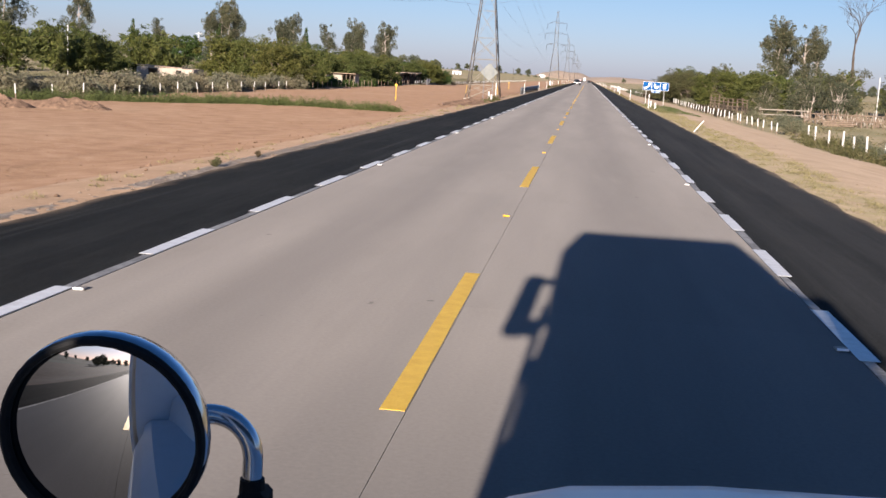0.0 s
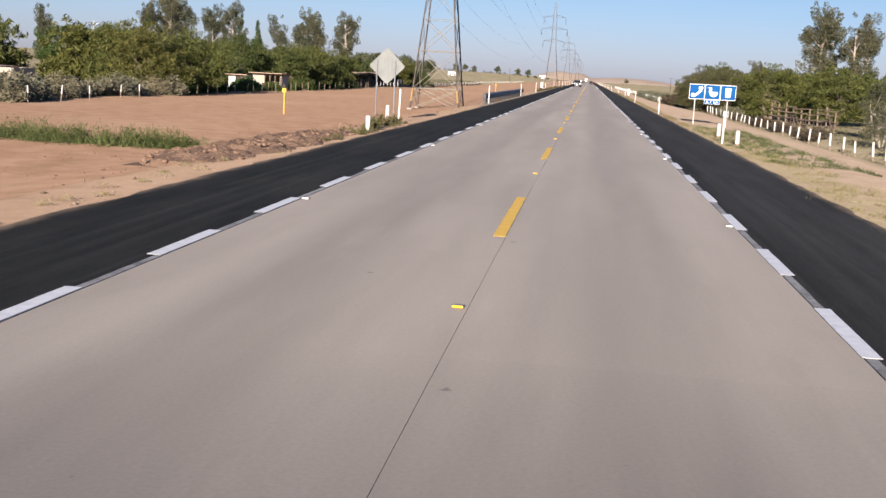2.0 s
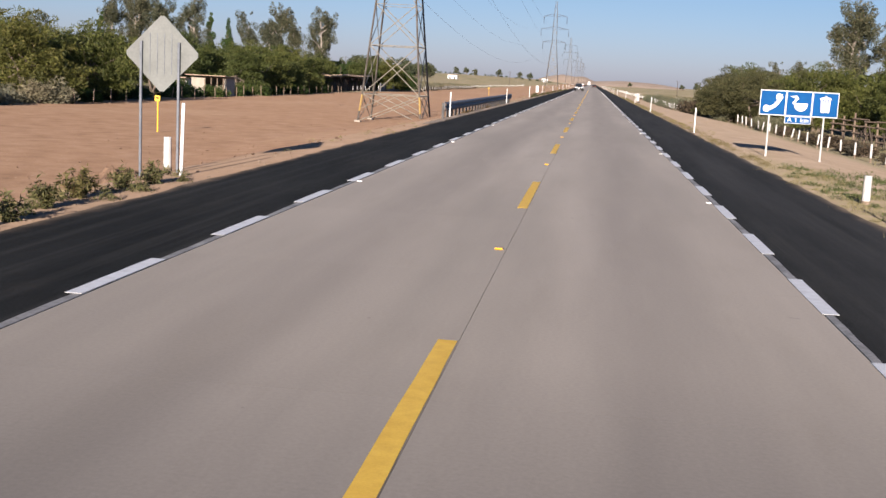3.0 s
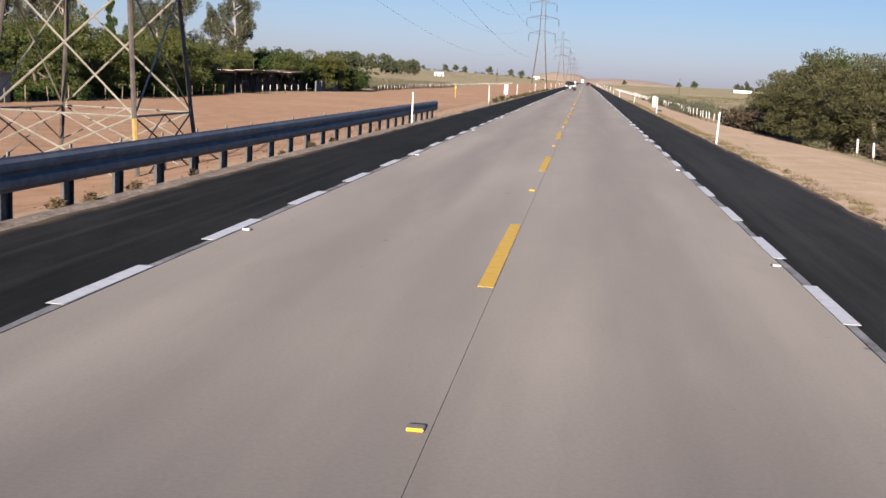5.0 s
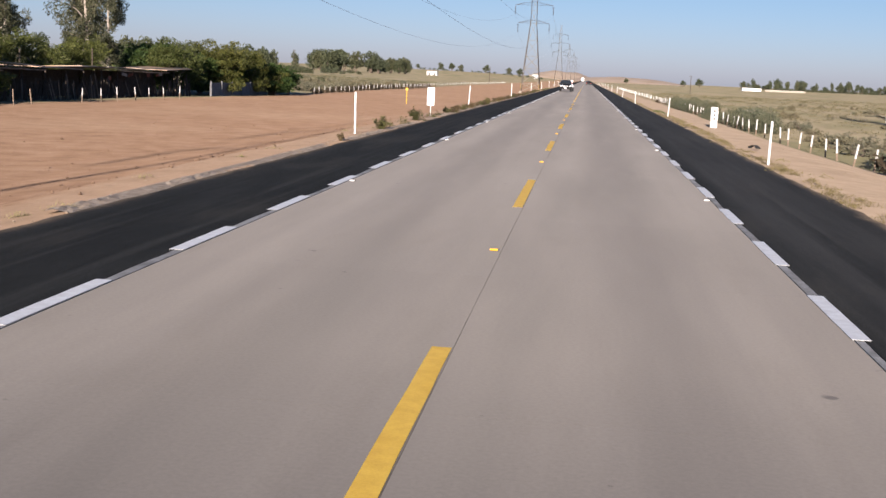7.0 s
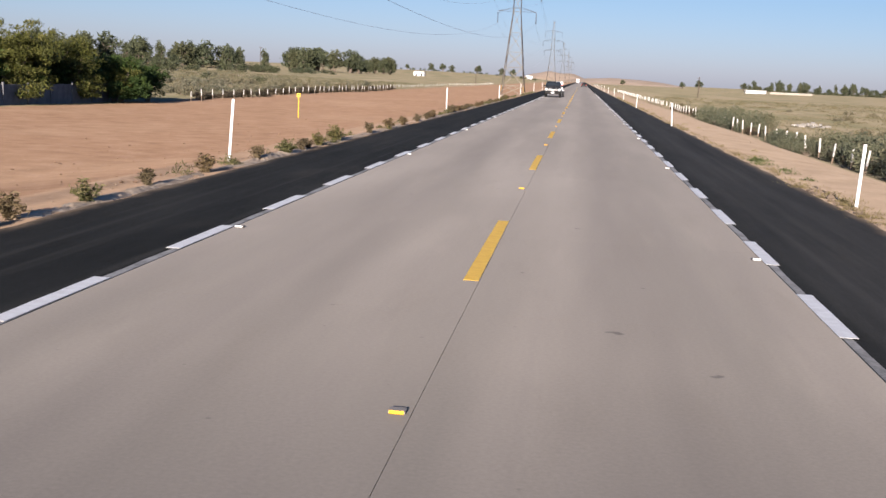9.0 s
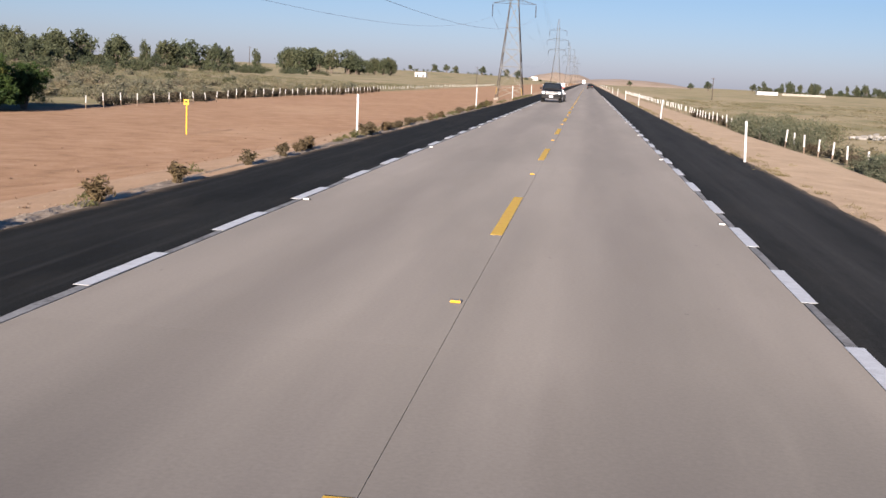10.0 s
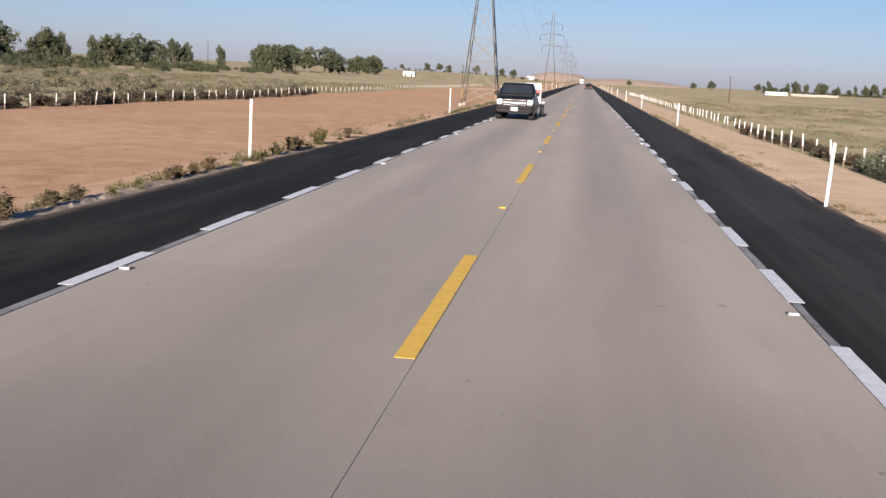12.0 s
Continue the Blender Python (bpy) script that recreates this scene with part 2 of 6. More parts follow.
POST_FOOT = simple("bare_post_wood", (0.16, 0.115, 0.08), (0.30, 0.22, 0.16), 0.85, 7)
YELLOW_POST = simple("yellow_post_paint", (0.72, 0.40, 0.02), (0.85, 0.52, 0.04), 0.5, 6)
GALV = simple("galvanised_steel", (0.10, 0.11, 0.125), (0.19, 0.20, 0.22), 0.6, 3, 0.2, 0.1)
POST_TAB = simple("rail_tab", (0.15, 0.14, 0.125), (0.26, 0.245, 0.22), 0.6, 9)
RAIL_POST = simple("dark_rail_post", (0.05, 0.048, 0.045), (0.11, 0.105, 0.10), 0.7, 4, 0.2)
OCHRE = simple("faded_ochre_paint", (0.24, 0.155, 0.05), (0.40, 0.265, 0.085), 0.7, 6)
# legs coloured dark as if on shaded flanges, braces pale as if lit
SHADED_PYLON_STEEL = simple("shaded_pylon_steel", (0.055, 0.045, 0.037), (0.13, 0.108, 0.088), 0.65, 2, 0.15)
LIT_BRACE_STEEL = simple("lit_brace_steel", (0.20, 0.175, 0.135), (0.36, 0.32, 0.255), 0.6, 3, 0.1)
SIGN_BACK = simple("aluminium_sign_back", (0.13, 0.135, 0.125), (0.19, 0.195, 0.18), 0.6, 2, 0.2)
SIGN_BLUE = simple("sign_blue", (0.003, 0.062, 0.205), (0.004, 0.078, 0.245), 0.6, 3, bumpy=0, spec=0.1)
SIGN_WHITE = simple("sign_white", (0.80, 0.80, 0.80), (0.88, 0.88, 0.88), 0.4, 3, bumpy=0)
WIRE = simple("cable_aluminium", (0.40, 0.40, 0.42), (0.52, 0.52, 0.54), 0.6, 1, 0.3, 0)
INSULATOR = simple("insulator_glass", (0.05, 0.05, 0.06), (0.09, 0.08, 0.08), 0.3, 4)
BARK = simple("tree_bark", (0.10, 0.075, 0.055), (0.22, 0.17, 0.13), 0.9, 6, 0, 0.5)
PALE_BARK = simple("eucalyptus_bark", (0.26, 0.21, 0.17), (0.45, 0.39, 0.33), 0.85, 3, 0, 0.4)
WOOD = simple("weathered_wood", (0.12, 0.085, 0.06), (0.26, 0.19, 0.13), 0.85, 5, 0, 0.4)
# dark old wood; on the pole shelter the darkness stands for tree shade
OLD_AND_SHADED_WOOD = simple("old_and_shaded_wood", (0.045, 0.034, 0.027), (0.11, 0.082, 0.06), 0.9, 5, 0, 0.4)
RUST = simple("rusted_sheet", (0.16, 0.05, 0.03), (0.30, 0.11, 0.06), 0.8, 3)
ROOF_TIN = simple("rusty_tin_roof", (0.28, 0.17, 0.10), (0.46, 0.36, 0.27), 0.7, 1.2, 0.1)
BLOCK = simple("block_wall", (0.28, 0.24, 0.19), (0.44, 0.38, 0.31), 0.9, 1.5, 0, 0.4)
RUIN_WALL = simple("sunbleached_wall", (0.30, 0.24, 0.19), (0.46, 0.385, 0.31), 0.9, 1.2, 0, 0.4)
# grey taken darker to carry the trees' shade on the yard wall
SHADED_WALL = simple("shaded_block_wall", (0.11, 0.11, 0.115), (0.19, 0.185, 0.185), 0.9, 1.5, 0, 0.4)
LIME = simple("whitewashed_wall", (0.66, 0.64, 0.60), (0.80, 0.79, 0.76), 0.8, 1.0)
BLACK_AND_GAP_SHADE = simple("black_and_gap_shade", (0.02, 0.018, 0.016), (0.035, 0.03, 0.028), 0.9, 3)
RUBBLE = simple("broken_concrete", (0.20, 0.18, 0.155), (0.42, 0.39, 0.35), 0.9, 2.5, 0, 0.4)
PEBBLE = simple("dusty_pebble", (0.20, 0.145, 0.10), (0.34, 0.265, 0.19), 0.9, 4)
HILL = simple("bare_hill_soil", (0.42, 0.31, 0.215), (0.56, 0.43, 0.32), 0.95, 0.02, 0, 0.3, 0.1, 1.0)
CLOD = simple("broken_soil", (0.13, 0.085, 0.058), (0.29, 0.185, 0.122), 0.95, 3, 0, 0.8, 0.1, 0.05)
MESQUITE_LEAF = leaf_material("mesquite_leaf", (0.036, 0.043, 0.010), (0.116, 0.124, 0.031), (0.15, 0.14, 0.05), 0.2, 1.0)
OLIVE_LEAF = leaf_material("olive_mesquite_leaf", (0.036, 0.036, 0.014), (0.108, 0.102, 0.044), (0.15, 0.125, 0.06), 0.15, 0.8)
DARK_LEAF = leaf_material("dark_green_leaf", (0.025, 0.045, 0.012), (0.075, 0.105, 0.025))
EUC_LEAF = leaf_material("eucalyptus_leaf", (0.038, 0.041, 0.022), (0.108, 0.106, 0.062), (0.18, 0.15, 0.095), 0.12)
GREY_LEAF = leaf_material("saltbush_leaf", (0.13, 0.118, 0.078), (0.235, 0.208, 0.142), (0.27, 0.22, 0.155))
SALT_LEAF = leaf_material("fresh_saltbush_leaf", (0.085, 0.09, 0.055), (0.225, 0.215, 0.14), (0.25, 0.22, 0.15))
WEED_LEAF = leaf_material("weed_leaf", (0.058, 0.056, 0.021), (0.165, 0.15, 0.058), (0.23, 0.17, 0.09))
GRASS_LEAF = leaf_material("green_grass_leaf", (0.05, 0.065, 0.02), (0.13, 0.145, 0.05))
STRAW_LEAF = leaf_material("straw_leaf", (0.19, 0.16, 0.075), (0.33, 0.28, 0.15))
FRINGE_LEAF = leaf_material("dry_fringe_leaf", (0.12, 0.10, 0.045), (0.24, 0.20, 0.10))
SCRUB_LEAF = leaf_material("scrub_leaf", (0.078, 0.068, 0.038), (0.235, 0.20, 0.112), (0.30, 0.24, 0.14))
RUSSET_LEAF = leaf_material("russet_weed_leaf", (0.075, 0.05, 0.028), (0.17, 0.125, 0.07), (0.22, 0.16, 0.10))
CRUST = simple("pale_soil_crust", (0.25, 0.19, 0.135), (0.45, 0.37, 0.29), 0.95, 5, 0, 0.6, 0.1, 0.03)
BRUSH_LEAF = leaf_material("dead_brush_leaf", (0.045, 0.034, 0.024), (0.12, 0.092, 0.062))


# ---- builders ----
def link(name, me, mat, parent=None, label=""):
    ob = new(name, me)
    if mat and not me.materials:
        me.materials.append(mat)
    if parent:
        ob.parent = parent
    return tagged(ob, label)


def part(name, bm, mat, parent=None, label=""):
    me = bpy.data.meshes.new(name)
    bm.to_mesh(me)
    bm.free()
    return link(name, me, mat, parent, label)


def thing(name, label, category, at=(0, 0, 0), group="", kind=""):
    ob = new(name)
    ob.location = at
    return tagged(ob, label, category, group, kind)


def box(bm, c, size, m=None, bevel=0.0):
    mat = Matrix.Translation(c) @ (m or Matrix()) @ Matrix.Diagonal((*size, 1))
    r = bmesh.ops.create_cube(bm, size=1, matrix=mat)
    if bevel:
        es = list({e for v in r["verts"] for e in v.link_edges})
        bmesh.ops.bevel(bm, geom=es, offset=bevel, segments=1, affect="EDGES")
    return bm


def rod(bm, a, b, ra, rb=None, seg=6):
    a, b = Vector(a), Vector(b)
    d = b - a
    m = Matrix.Translation((a + b) / 2) @ d.to_track_quat("Z", "Y").to_matrix().to_4x4()
    bmesh.ops.create_cone(bm, cap_ends=True, segments=seg, radius1=ra, radius2=ra if rb is None else rb, depth=d.length, matrix=m)
    return bm


def angle_bar(bm, a, b, w):
    """A square-section steel member from a to b."""
    return rod(bm, a, b, w * 0.7, None, 4)


def tube(bm, pts, radii, seg=6):
    """One continuous tube through the points."""
    rings = []
    for k, (p, r) in enumerate(zip(pts, radii)):
        d = (Vector(pts[min(k + 1, len(pts) - 1)]) - Vector(pts[max(k - 1, 0)])).normalized()
        u = d.orthogonal().normalized()
        if rings:
            u = (last - d * last.dot(d)).normalized()
        last, v = u, d.cross(u)
        rings.append([bm.verts.new(Vector(p) + (u * math.cos(2 * math.pi * i / seg) + v * math.sin(2 * math.pi * i / seg)) * r) for i in range(seg)])
    for a, b in zip(rings, rings[1:]):
        for i in range(seg):
            j = (i + 1) % seg
            bm.faces.new((a[i], a[j], b[j], b[i]))
    bm.faces.new(rings[0][::-1])
    bm.faces.new(rings[-1])
    bmesh.ops.recalc_face_normals(bm, faces=bm.faces)
    return bm


def ground_z(x, y):
    """Height of the land: the road stands on a low bank, the fields lie below it."""
    if x < 0:
        d = -x
        base = np.interp(d, [0, 4.0, 5.3, 6.0, 7.6, 11, 15, 44, 80, 200, 500, 3200], [-0.35, -0.35, -0.03, -0.02, -0.10, -1.1, -1.55, -1.6, -1.2, 0.9, 2.5, 3.0])
        base -= 0.28 * np.interp(d, [8, 15], [0, 1]) * np.interp(d, [60, 120], [1, 0]) * np.interp(y, [270, 330], [0, 1])
        base -= 0.17 * np.interp(d, [6.0, 6.7, 7.6, 11], [0, 1, 1, 0]) * np.interp(y, [125, 137, 192, 205], [0, 1, 1, 0])
        base += 5.0 * np.interp(d, [30, 120], [0, 1]) * np.interp(y, [1250, 1700], [0, 1])
    else:
        base = np.interp(x, [0, 4.0, 5.3, 6.0, 8.6, 12, 15.5, 3000], [-0.35, -0.35, -0.03, -0.02, -0.10, -0.75, -1.25, -1.3])
        base -= 0.68 * np.interp(x, [8.6, 15.5, 60, 300], [0, 1, 1, 0]) * np.interp(y, [222, 244], [0, 1])
    d = abs(x)
    if d > 6.0:
        k = min(1.0, (d - 6.0) / 3)
        base += k * (0.02 * noise.noise((x * 0.35, y * 0.12, 3)) + 0.16 * noise.noise((x * 0.06, y * 0.05, 7)))
        base += 0.012 * noise.noise((x * 1.3, y * 0.8, 5)) * min(1.0, (d - 6.0) / 0.6)
    return float(base)


def leaf_mesh(name, centres, size, mat, aspect=1.7, up=0.0, rng=None, slim=True):
    """Many small pointed leaf tufts, each a bent pair of triangles."""
    n = len(centres)
    u = rng.normal(size=(n, 3))
    u[:, 2] = u[:, 2] * (1 - up) + up * np.abs(u[:, 2]) * 2
    u /= np.linalg.norm(u, axis=1)[:, None] + 1e-9
    v = np.cross(u, rng.normal(size=(n, 3)))
    v /= np.linalg.norm(v, axis=1)[:, None] + 1e-9
    s = np.asarray(size) * rng.uniform(0.6, 1.35, n)
    a, b = u * s[:, None] * aspect * 0.5, v * s[:, None] * 0.5
    w = np.cross(u, v) * s[:, None] * 0.18
    if slim:
        verts = np.stack([centres - a, centres + a + w, centres + b], 1).reshape(-1, 3)
        me = bpy.data.meshes.new(name)
        me.from_pydata(verts.tolist(), [], np.arange(3 * n).reshape(-1, 3).tolist())
        me.materials.append(mat)
        return me
    verts = np.stack([centres - a, centres + b + w, centres + a, centres - b + w], 1).reshape(-1, 3)
    idx = np.arange(n)[:, None] * 4
    me = bpy.data.meshes.new(name)
    me.from_pydata(verts.tolist(), [], np.concatenate([idx, idx + 1, idx + 2, idx + 3], 1).tolist())
    me.materials.append(mat)
    return me


def blob_points(rng, blobs, n, stretch=0.8):
    """Points in the outer shells of a set of balls (x, y, z, r)."""
    blobs = np.array(blobs)
    wts = blobs[:, 3] ** 2
    pick = rng.choice(len(blobs), n, p=wts / wts.sum())
    d = rng.normal(size=(n, 3))
    d /= np.linalg.norm(d, axis=1)[:, None]
    r = blobs[pick, 3] * rng.uniform(0.15, 1, n) ** 0.45
    d[:, 2] *= stretch
    return blobs[pick, :3] + d * r[:, None]


def limbs(bm, rng, base, tips, r0):
    for tip in tips:
        tip = Vector(tip)
        mid = Vector(base).lerp(tip, 0.5) + Vector(rng.normal(size=3)) * 0.08 * (tip - Vector(base)).length
        rod(bm, base, mid, r0, r0 * 0.6, 6)
        rod(bm, mid, tip, r0 * 0.6, r0 * 0.2, 5)


def tree(name, label, seed, height, width, leafmat, bark=BARK, trunk=0.3, stems=3, leaves=7000, leaf=0.2, shape="round", group=""):
    """A tree with a tapered trunk, limbs, and a crown of many small leaf tufts in uneven clumps."""
    rng = np.random.default_rng(seed)
    t = thing(name, label, "tree", group=group)
    blobs, tips = [], []
    stretch = 0.8
    if shape == "round":
        # a few large lobes, each set with many small clumps
        stretch = 0.5
        for k in range(15):
            a, q, zz = rng.uniform(0, 2 * np.pi), rng.uniform(0.1, 1) ** 0.5, rng.uniform(0.17, 0.80)
            prof = math.sqrt(max(0.1, 1 - ((zz - 0.42) / 0.6) ** 2))
            c = np.array((math.cos(a) * q * prof * width * 0.34, math.sin(a) * q * prof * width * 0.34, height * zz))
            tips.append(c)
            big = width * rng.uniform(0.17, 0.25)
            for _ in range(17):
                d = rng.normal(size=3)
                d /= np.linalg.norm(d)
                p = c + d * big * rng.uniform(0.75, 1.12) * (1, 1, 0.8)
                blobs.append((p[0], p[1], max(p[2], height * 0.12), width * rng.uniform(0.04, 0.10)))
            blobs.append((*c, big * 0.75))
    elif shape == "tall":
        stretch = 1.35
        for k in range(15):
            zz = rng.uniform(0.30, 0.95)
            a, q = rng.uniform(0, 2 * np.pi), rng.uniform(0.25, 1) * (1.15 - 0.75 * abs(zz - 0.55))
            c = np.array((math.cos(a) * q * width * 0.36, math.sin(a) * q * width * 0.36, height * zz))
            tips.append(c)
            for _ in range(8):
                p = c + rng.normal(size=3) * (width * 0.12, width * 0.12, width * 0.17)
                blobs.append((*p, width * rng.uniform(0.06, 0.15)))
    else:
        stretch = 1.6
        for k in range(34):
            zz = rng.uniform(0.14, 0.97)
            a, q = rng.uniform(0, 2 * np.pi), rng.uniform(0, 1)
            w = width * (0.10 + 0.36 * math.sin(math.pi * min(1, zz * 0.8 + 0.2)) * rng.uniform(0.55, 1.25))
            c = np.array((math.cos(a) * q * w * 0.7, math.sin(a) * q * w * 0.7, height * zz))
            blobs.append((*c, w * rng.uniform(0.3, 0.6)))
            if k % 4 == 0:
                tips.append(c)
    bm = bmesh.new()
    if shape == "round":
        for k in range(stems):
            a = 2 * math.pi * k / stems + rng.uniform(-0.4, 0.4)
            foot = Vector((0.15 * math.cos(a), 0.15 * math.sin(a), -0.15))
            top = Vector((width * 0.11 * math.cos(a), width * 0.11 * math.sin(a), height * 0.36))
            rod(bm, foot, top, trunk * 0.6, trunk * 0.38, 7)
            limbs(bm, rng, top, tips[k::stems], trunk * 0.28)
    else:
        top = Vector((rng.uniform(-0.3, 0.3), rng.uniform(-0.3, 0.3), height * 0.9))
        mid = Vector((rng.uniform(-0.2, 0.2), rng.uniform(-0.2, 0.2), height * 0.42))
        rod(bm, (0, 0, -0.2), mid, trunk, trunk * 0.66, 8)
        rod(bm, mid, top, trunk * 0.66, trunk * 0.15, 7)
        for b in tips:
            f = min(1.0, max(0.0, (b[2] / height - 0.45) / 0.5 - 0.15))
            limbs(bm, rng, mid.lerp(top, f), [b], trunk * 0.3)
    part("trunk", bm, bark, t)
    pts = blob_points(rng, blobs, leaves, stretch)
    link("crown", leaf_mesh("crown", pts, leaf, leafmat, 2.3, 0, rng), None, t)
    return t


def shrub(name, label, seed, height, width, leafmat, leaves=900, leaf=0.17, category="shrub", group=""):
    """A low dome of fine branches and small leaf tufts down to the ground."""
    rng = np.random.default_rng(seed)
    t = thing(name, label, category, group=group)
    blobs = []
    for k in range(12):
        a, q = rng.uniform(0, 2 * np.pi), rng.uniform(0, 1) ** 0.5
        z = rng.uniform(0.12, 0.8) * (1 - 0.45 * q)
        r = rng.uniform(0.16, 0.27) * width
        blobs.append((math.cos(a) * q * width * 0.36, math.sin(a) * q * width * 0.36, height * z, min(r, height * 0.4)))
    bm = bmesh.new()
    path, rad = [], []
    for b in blobs:
        path += [(rng.uniform(-0.06, 0.06), rng.uniform(-0.06, 0.06), -0.05), b[:3]]
        rad += [0.03, 0.008]
    tube(bm, path, rad, 4)
    part("stem", bm, BARK, t)
    pts = blob_points(rng, blobs, leaves)
    pts[:, 2] = np.abs(pts[:, 2])
    link("foliage", leaf_mesh("foliage", pts, leaf, leafmat, 1.8, 0.3, rng), None, t)
    return t


def put(ob, x, y, turn=0.0, scale=1.0, z=None, sz=None):
    s = Matrix.Diagonal((scale, scale, sz or scale, 1))
    return copy_thing(ob, pose(x, y, ground_z(x, y) if z is None else z, 0, 0, turn) @ s)


def stuff_patch(name, label, category, centres, size, mat, seed, up=0.6, aspect=2.4):
    rng = np.random.default_rng(seed)
    return tagged(link(name, leaf_mesh(name, np.array(centres), size, mat, aspect, up, rng), None), label, category, kind="stuff")


def tufts(seed, spots, per, spread, tall):
    """Leaf centres of many small plants standing at the given spots (x, y)."""
    rng = np.random.default_rng(seed)
    out = []
    for x, y in spots:
        z = ground_z(x, y)
        k = rng.uniform(0.5, 1.5)
        p = rng.normal(size=(per, 3)) * (spread * k, spread * k, 1)
        p[:, 2] = z + np.abs(rng.uniform(0, 1, per)) * tall * k * np.exp(-(p[:, 0] ** 2 + p[:, 1] ** 2) / (2 * (spread * k) ** 2 + 1e-6))
        p[:, :2] += (x, y)
        out.append(p)
    return np.concatenate(out)


# ---- ground and road ----
def build_ground():
    xs = np.concatenate([np.array([-3200, -1800, -1000, -600, -400, -280, -200, -150, -120, -100]), np.arange(-90, -26, 2.0), np.arange(-26, -5.4, 0.55),
                         np.array([-3, 0, 3]), np.arange(5.4, 16, 0.55), np.arange(16, 60, 2.0), np.array([62, 70, 85, 110, 150, 200, 300, 450, 700, 1200, 2000, 3200])])
    ys = np.concatenate([np.array([-600, -300, -150, -80, -40]), np.arange(-20, 400, 1.2), np.arange(400, 560, 4.0), np.array([600, 660, 740, 850, 1000, 1200, 1500, 1900, 2500, 3400, 4400])])
    verts = [(float(x), float(y), ground_z(x, y)) for y in ys for x in xs]
    nx = len(xs)
    faces = [(j * nx + i, j * nx + i + 1, (j + 1) * nx + i + 1, (j + 1) * nx + i) for j in range(len(ys) - 1) for i in range(nx - 1)]
    me = bpy.data.meshes.new("ground")
    me.from_pydata(verts, [], faces)
    me.polygons.foreach_set("use_smooth", [True] * len(faces))
    tagged(link("ground", me, GROUND), "reddish bare dirt and dry fields beside the highway", "ground", kind="structure")


build_ground()
road = thing("road", "two-lane grey concrete highway with asphalt shoulders", "road", kind="structure")
JOINT = 0.09


def strip(name, x0, x1, y0, y1, z, mat, parent, label="", ragged=0.0, step=3.0):
    """A flat paved strip with thickness; its outer edge may be ragged."""
    bm = bmesh.new()
    rows_ = []
    n = max(1, int((y1 - y0) / step))
    for k in range(n + 1):
        y = y0 + (y1 - y0) * k / n
        w = ragged * noise.noise((x1 * 3, y * 0.55, 1)) + 0.5 * ragged * noise.noise((x1, y * 2.1, 4))
        rows_.append([bm.verts.new(p) for p in ((x0, y, z - 0.3), (x0, y, z), (x1 + w, y, z), (x1 + w + math.copysign(0.06, x1), y, z - 0.3))])
    for p, q in zip(rows_, rows_[1:]):
        for i in range(3):
            bm.faces.new((p[i], p[i + 1], q[i + 1], q[i]))
    bm.faces.new(rows_[0])
    bm.faces.new(rows_[-1][::-1])
    bmesh.ops.recalc_face_normals(bm, faces=bm.faces)
    return part(name, bm, mat, parent, label)


for side in (-1, 1):
    strip("shoulder", side * 3.512, side * 5.95, -560, -60, -0.012, ASPHALT, road, "black asphalt shoulder with a dusty edge", 0.1, 10)
    strip("shoulder", side * 3.512, side * 5.95, -60, 420, -0.012, ASPHALT, road, "black asphalt shoulder with a dusty edge", 0.14, 0.6)
    strip("shoulder", side * 3.512, side * 5.95, 420, 3300, -0.012, ASPHALT, road, "black asphalt shoulder with a dusty edge", 0.1, 40)
    strip("edge_strip", side * 3.412, side * 3.505, -40, 420, 0.003, OLD_LINE, road, "worn old edge line", 0.03, 0.5)


# ---- road furniture ----
def prism(bm, outline, depth, m=None):
    """An outline in x, z given depth along y, with front at y = 0."""
    m = m or Matrix()
    a = [bm.verts.new(m @ Vector((x, 0, z))) for x, z in outline]
    b = [bm.verts.new(m @ Vector((x, depth, z))) for x, z in outline]
    bm.faces.new(a)
    bm.faces.new(b[::-1])
    for i in range(len(a)):
        j = (i + 1) % len(a)
        bm.faces.new((a[j], a[i], b[i], b[j]))
    bmesh.ops.recalc_face_normals(bm, faces=bm.faces)
    return bm


def delineator():
    t = thing("delineator_post", "slim white roadside marker post standing in the dirt", "marker post", group="delineators along the road")
    bm = box(bmesh.new(), (0, 0, 0.64), (0.062, 0.03, 1.42), None, 0.006)
    part("post", bm, WHITE_POST, t)
    part("reflector", box(bmesh.new(), (0, -0.021, 1.2), (0.055, 0.008, 0.09)), STUD_WHITE, t)
    return t


def stub_post():
    t = thing("stub_post", "short round white concrete marker post", "marker post", group="short posts at the culvert")
    bm = rod(bmesh.new(), (0, 0, -0.1), (0, 0, 0.56), 0.085, 0.075, 10)
    part("post", bm, WEATHERED_WHITE, t)
    part("foot", rod(bmesh.new(), (0, 0, -0.1), (0, 0, 0.07), 0.092, 0.092, 10), POST_FOOT, t, "bare dark foot")
    return t


master = delineator()
LEFT_POSTS = [(-6.78, 99.0, 1.2), (-6.45, 138.6, 0.5), (-6.36, 178.4, 0), (-6.66, 221, -0.6), (-6.8, 260, 3.0), (-6.40, 298.6, -0.3), (-6.34, 338.8, 0.5)]
RIGHT_POSTS = [(6.2, 95.9, 0.8), (6.1, 134.5, 0), (6.0, 175, 1.6), (6.2, 215.9, 0.5), (6.28, 257, 2.5), (5.84, 295.7, -2.5), (5.86, 335.5, 2.6)]
far_posts = [(-6.5, 379 + 40 * k, 0) for k in range(9)] + [(6.2, 375.5 + 40 * k, 0) for k in range(9)]
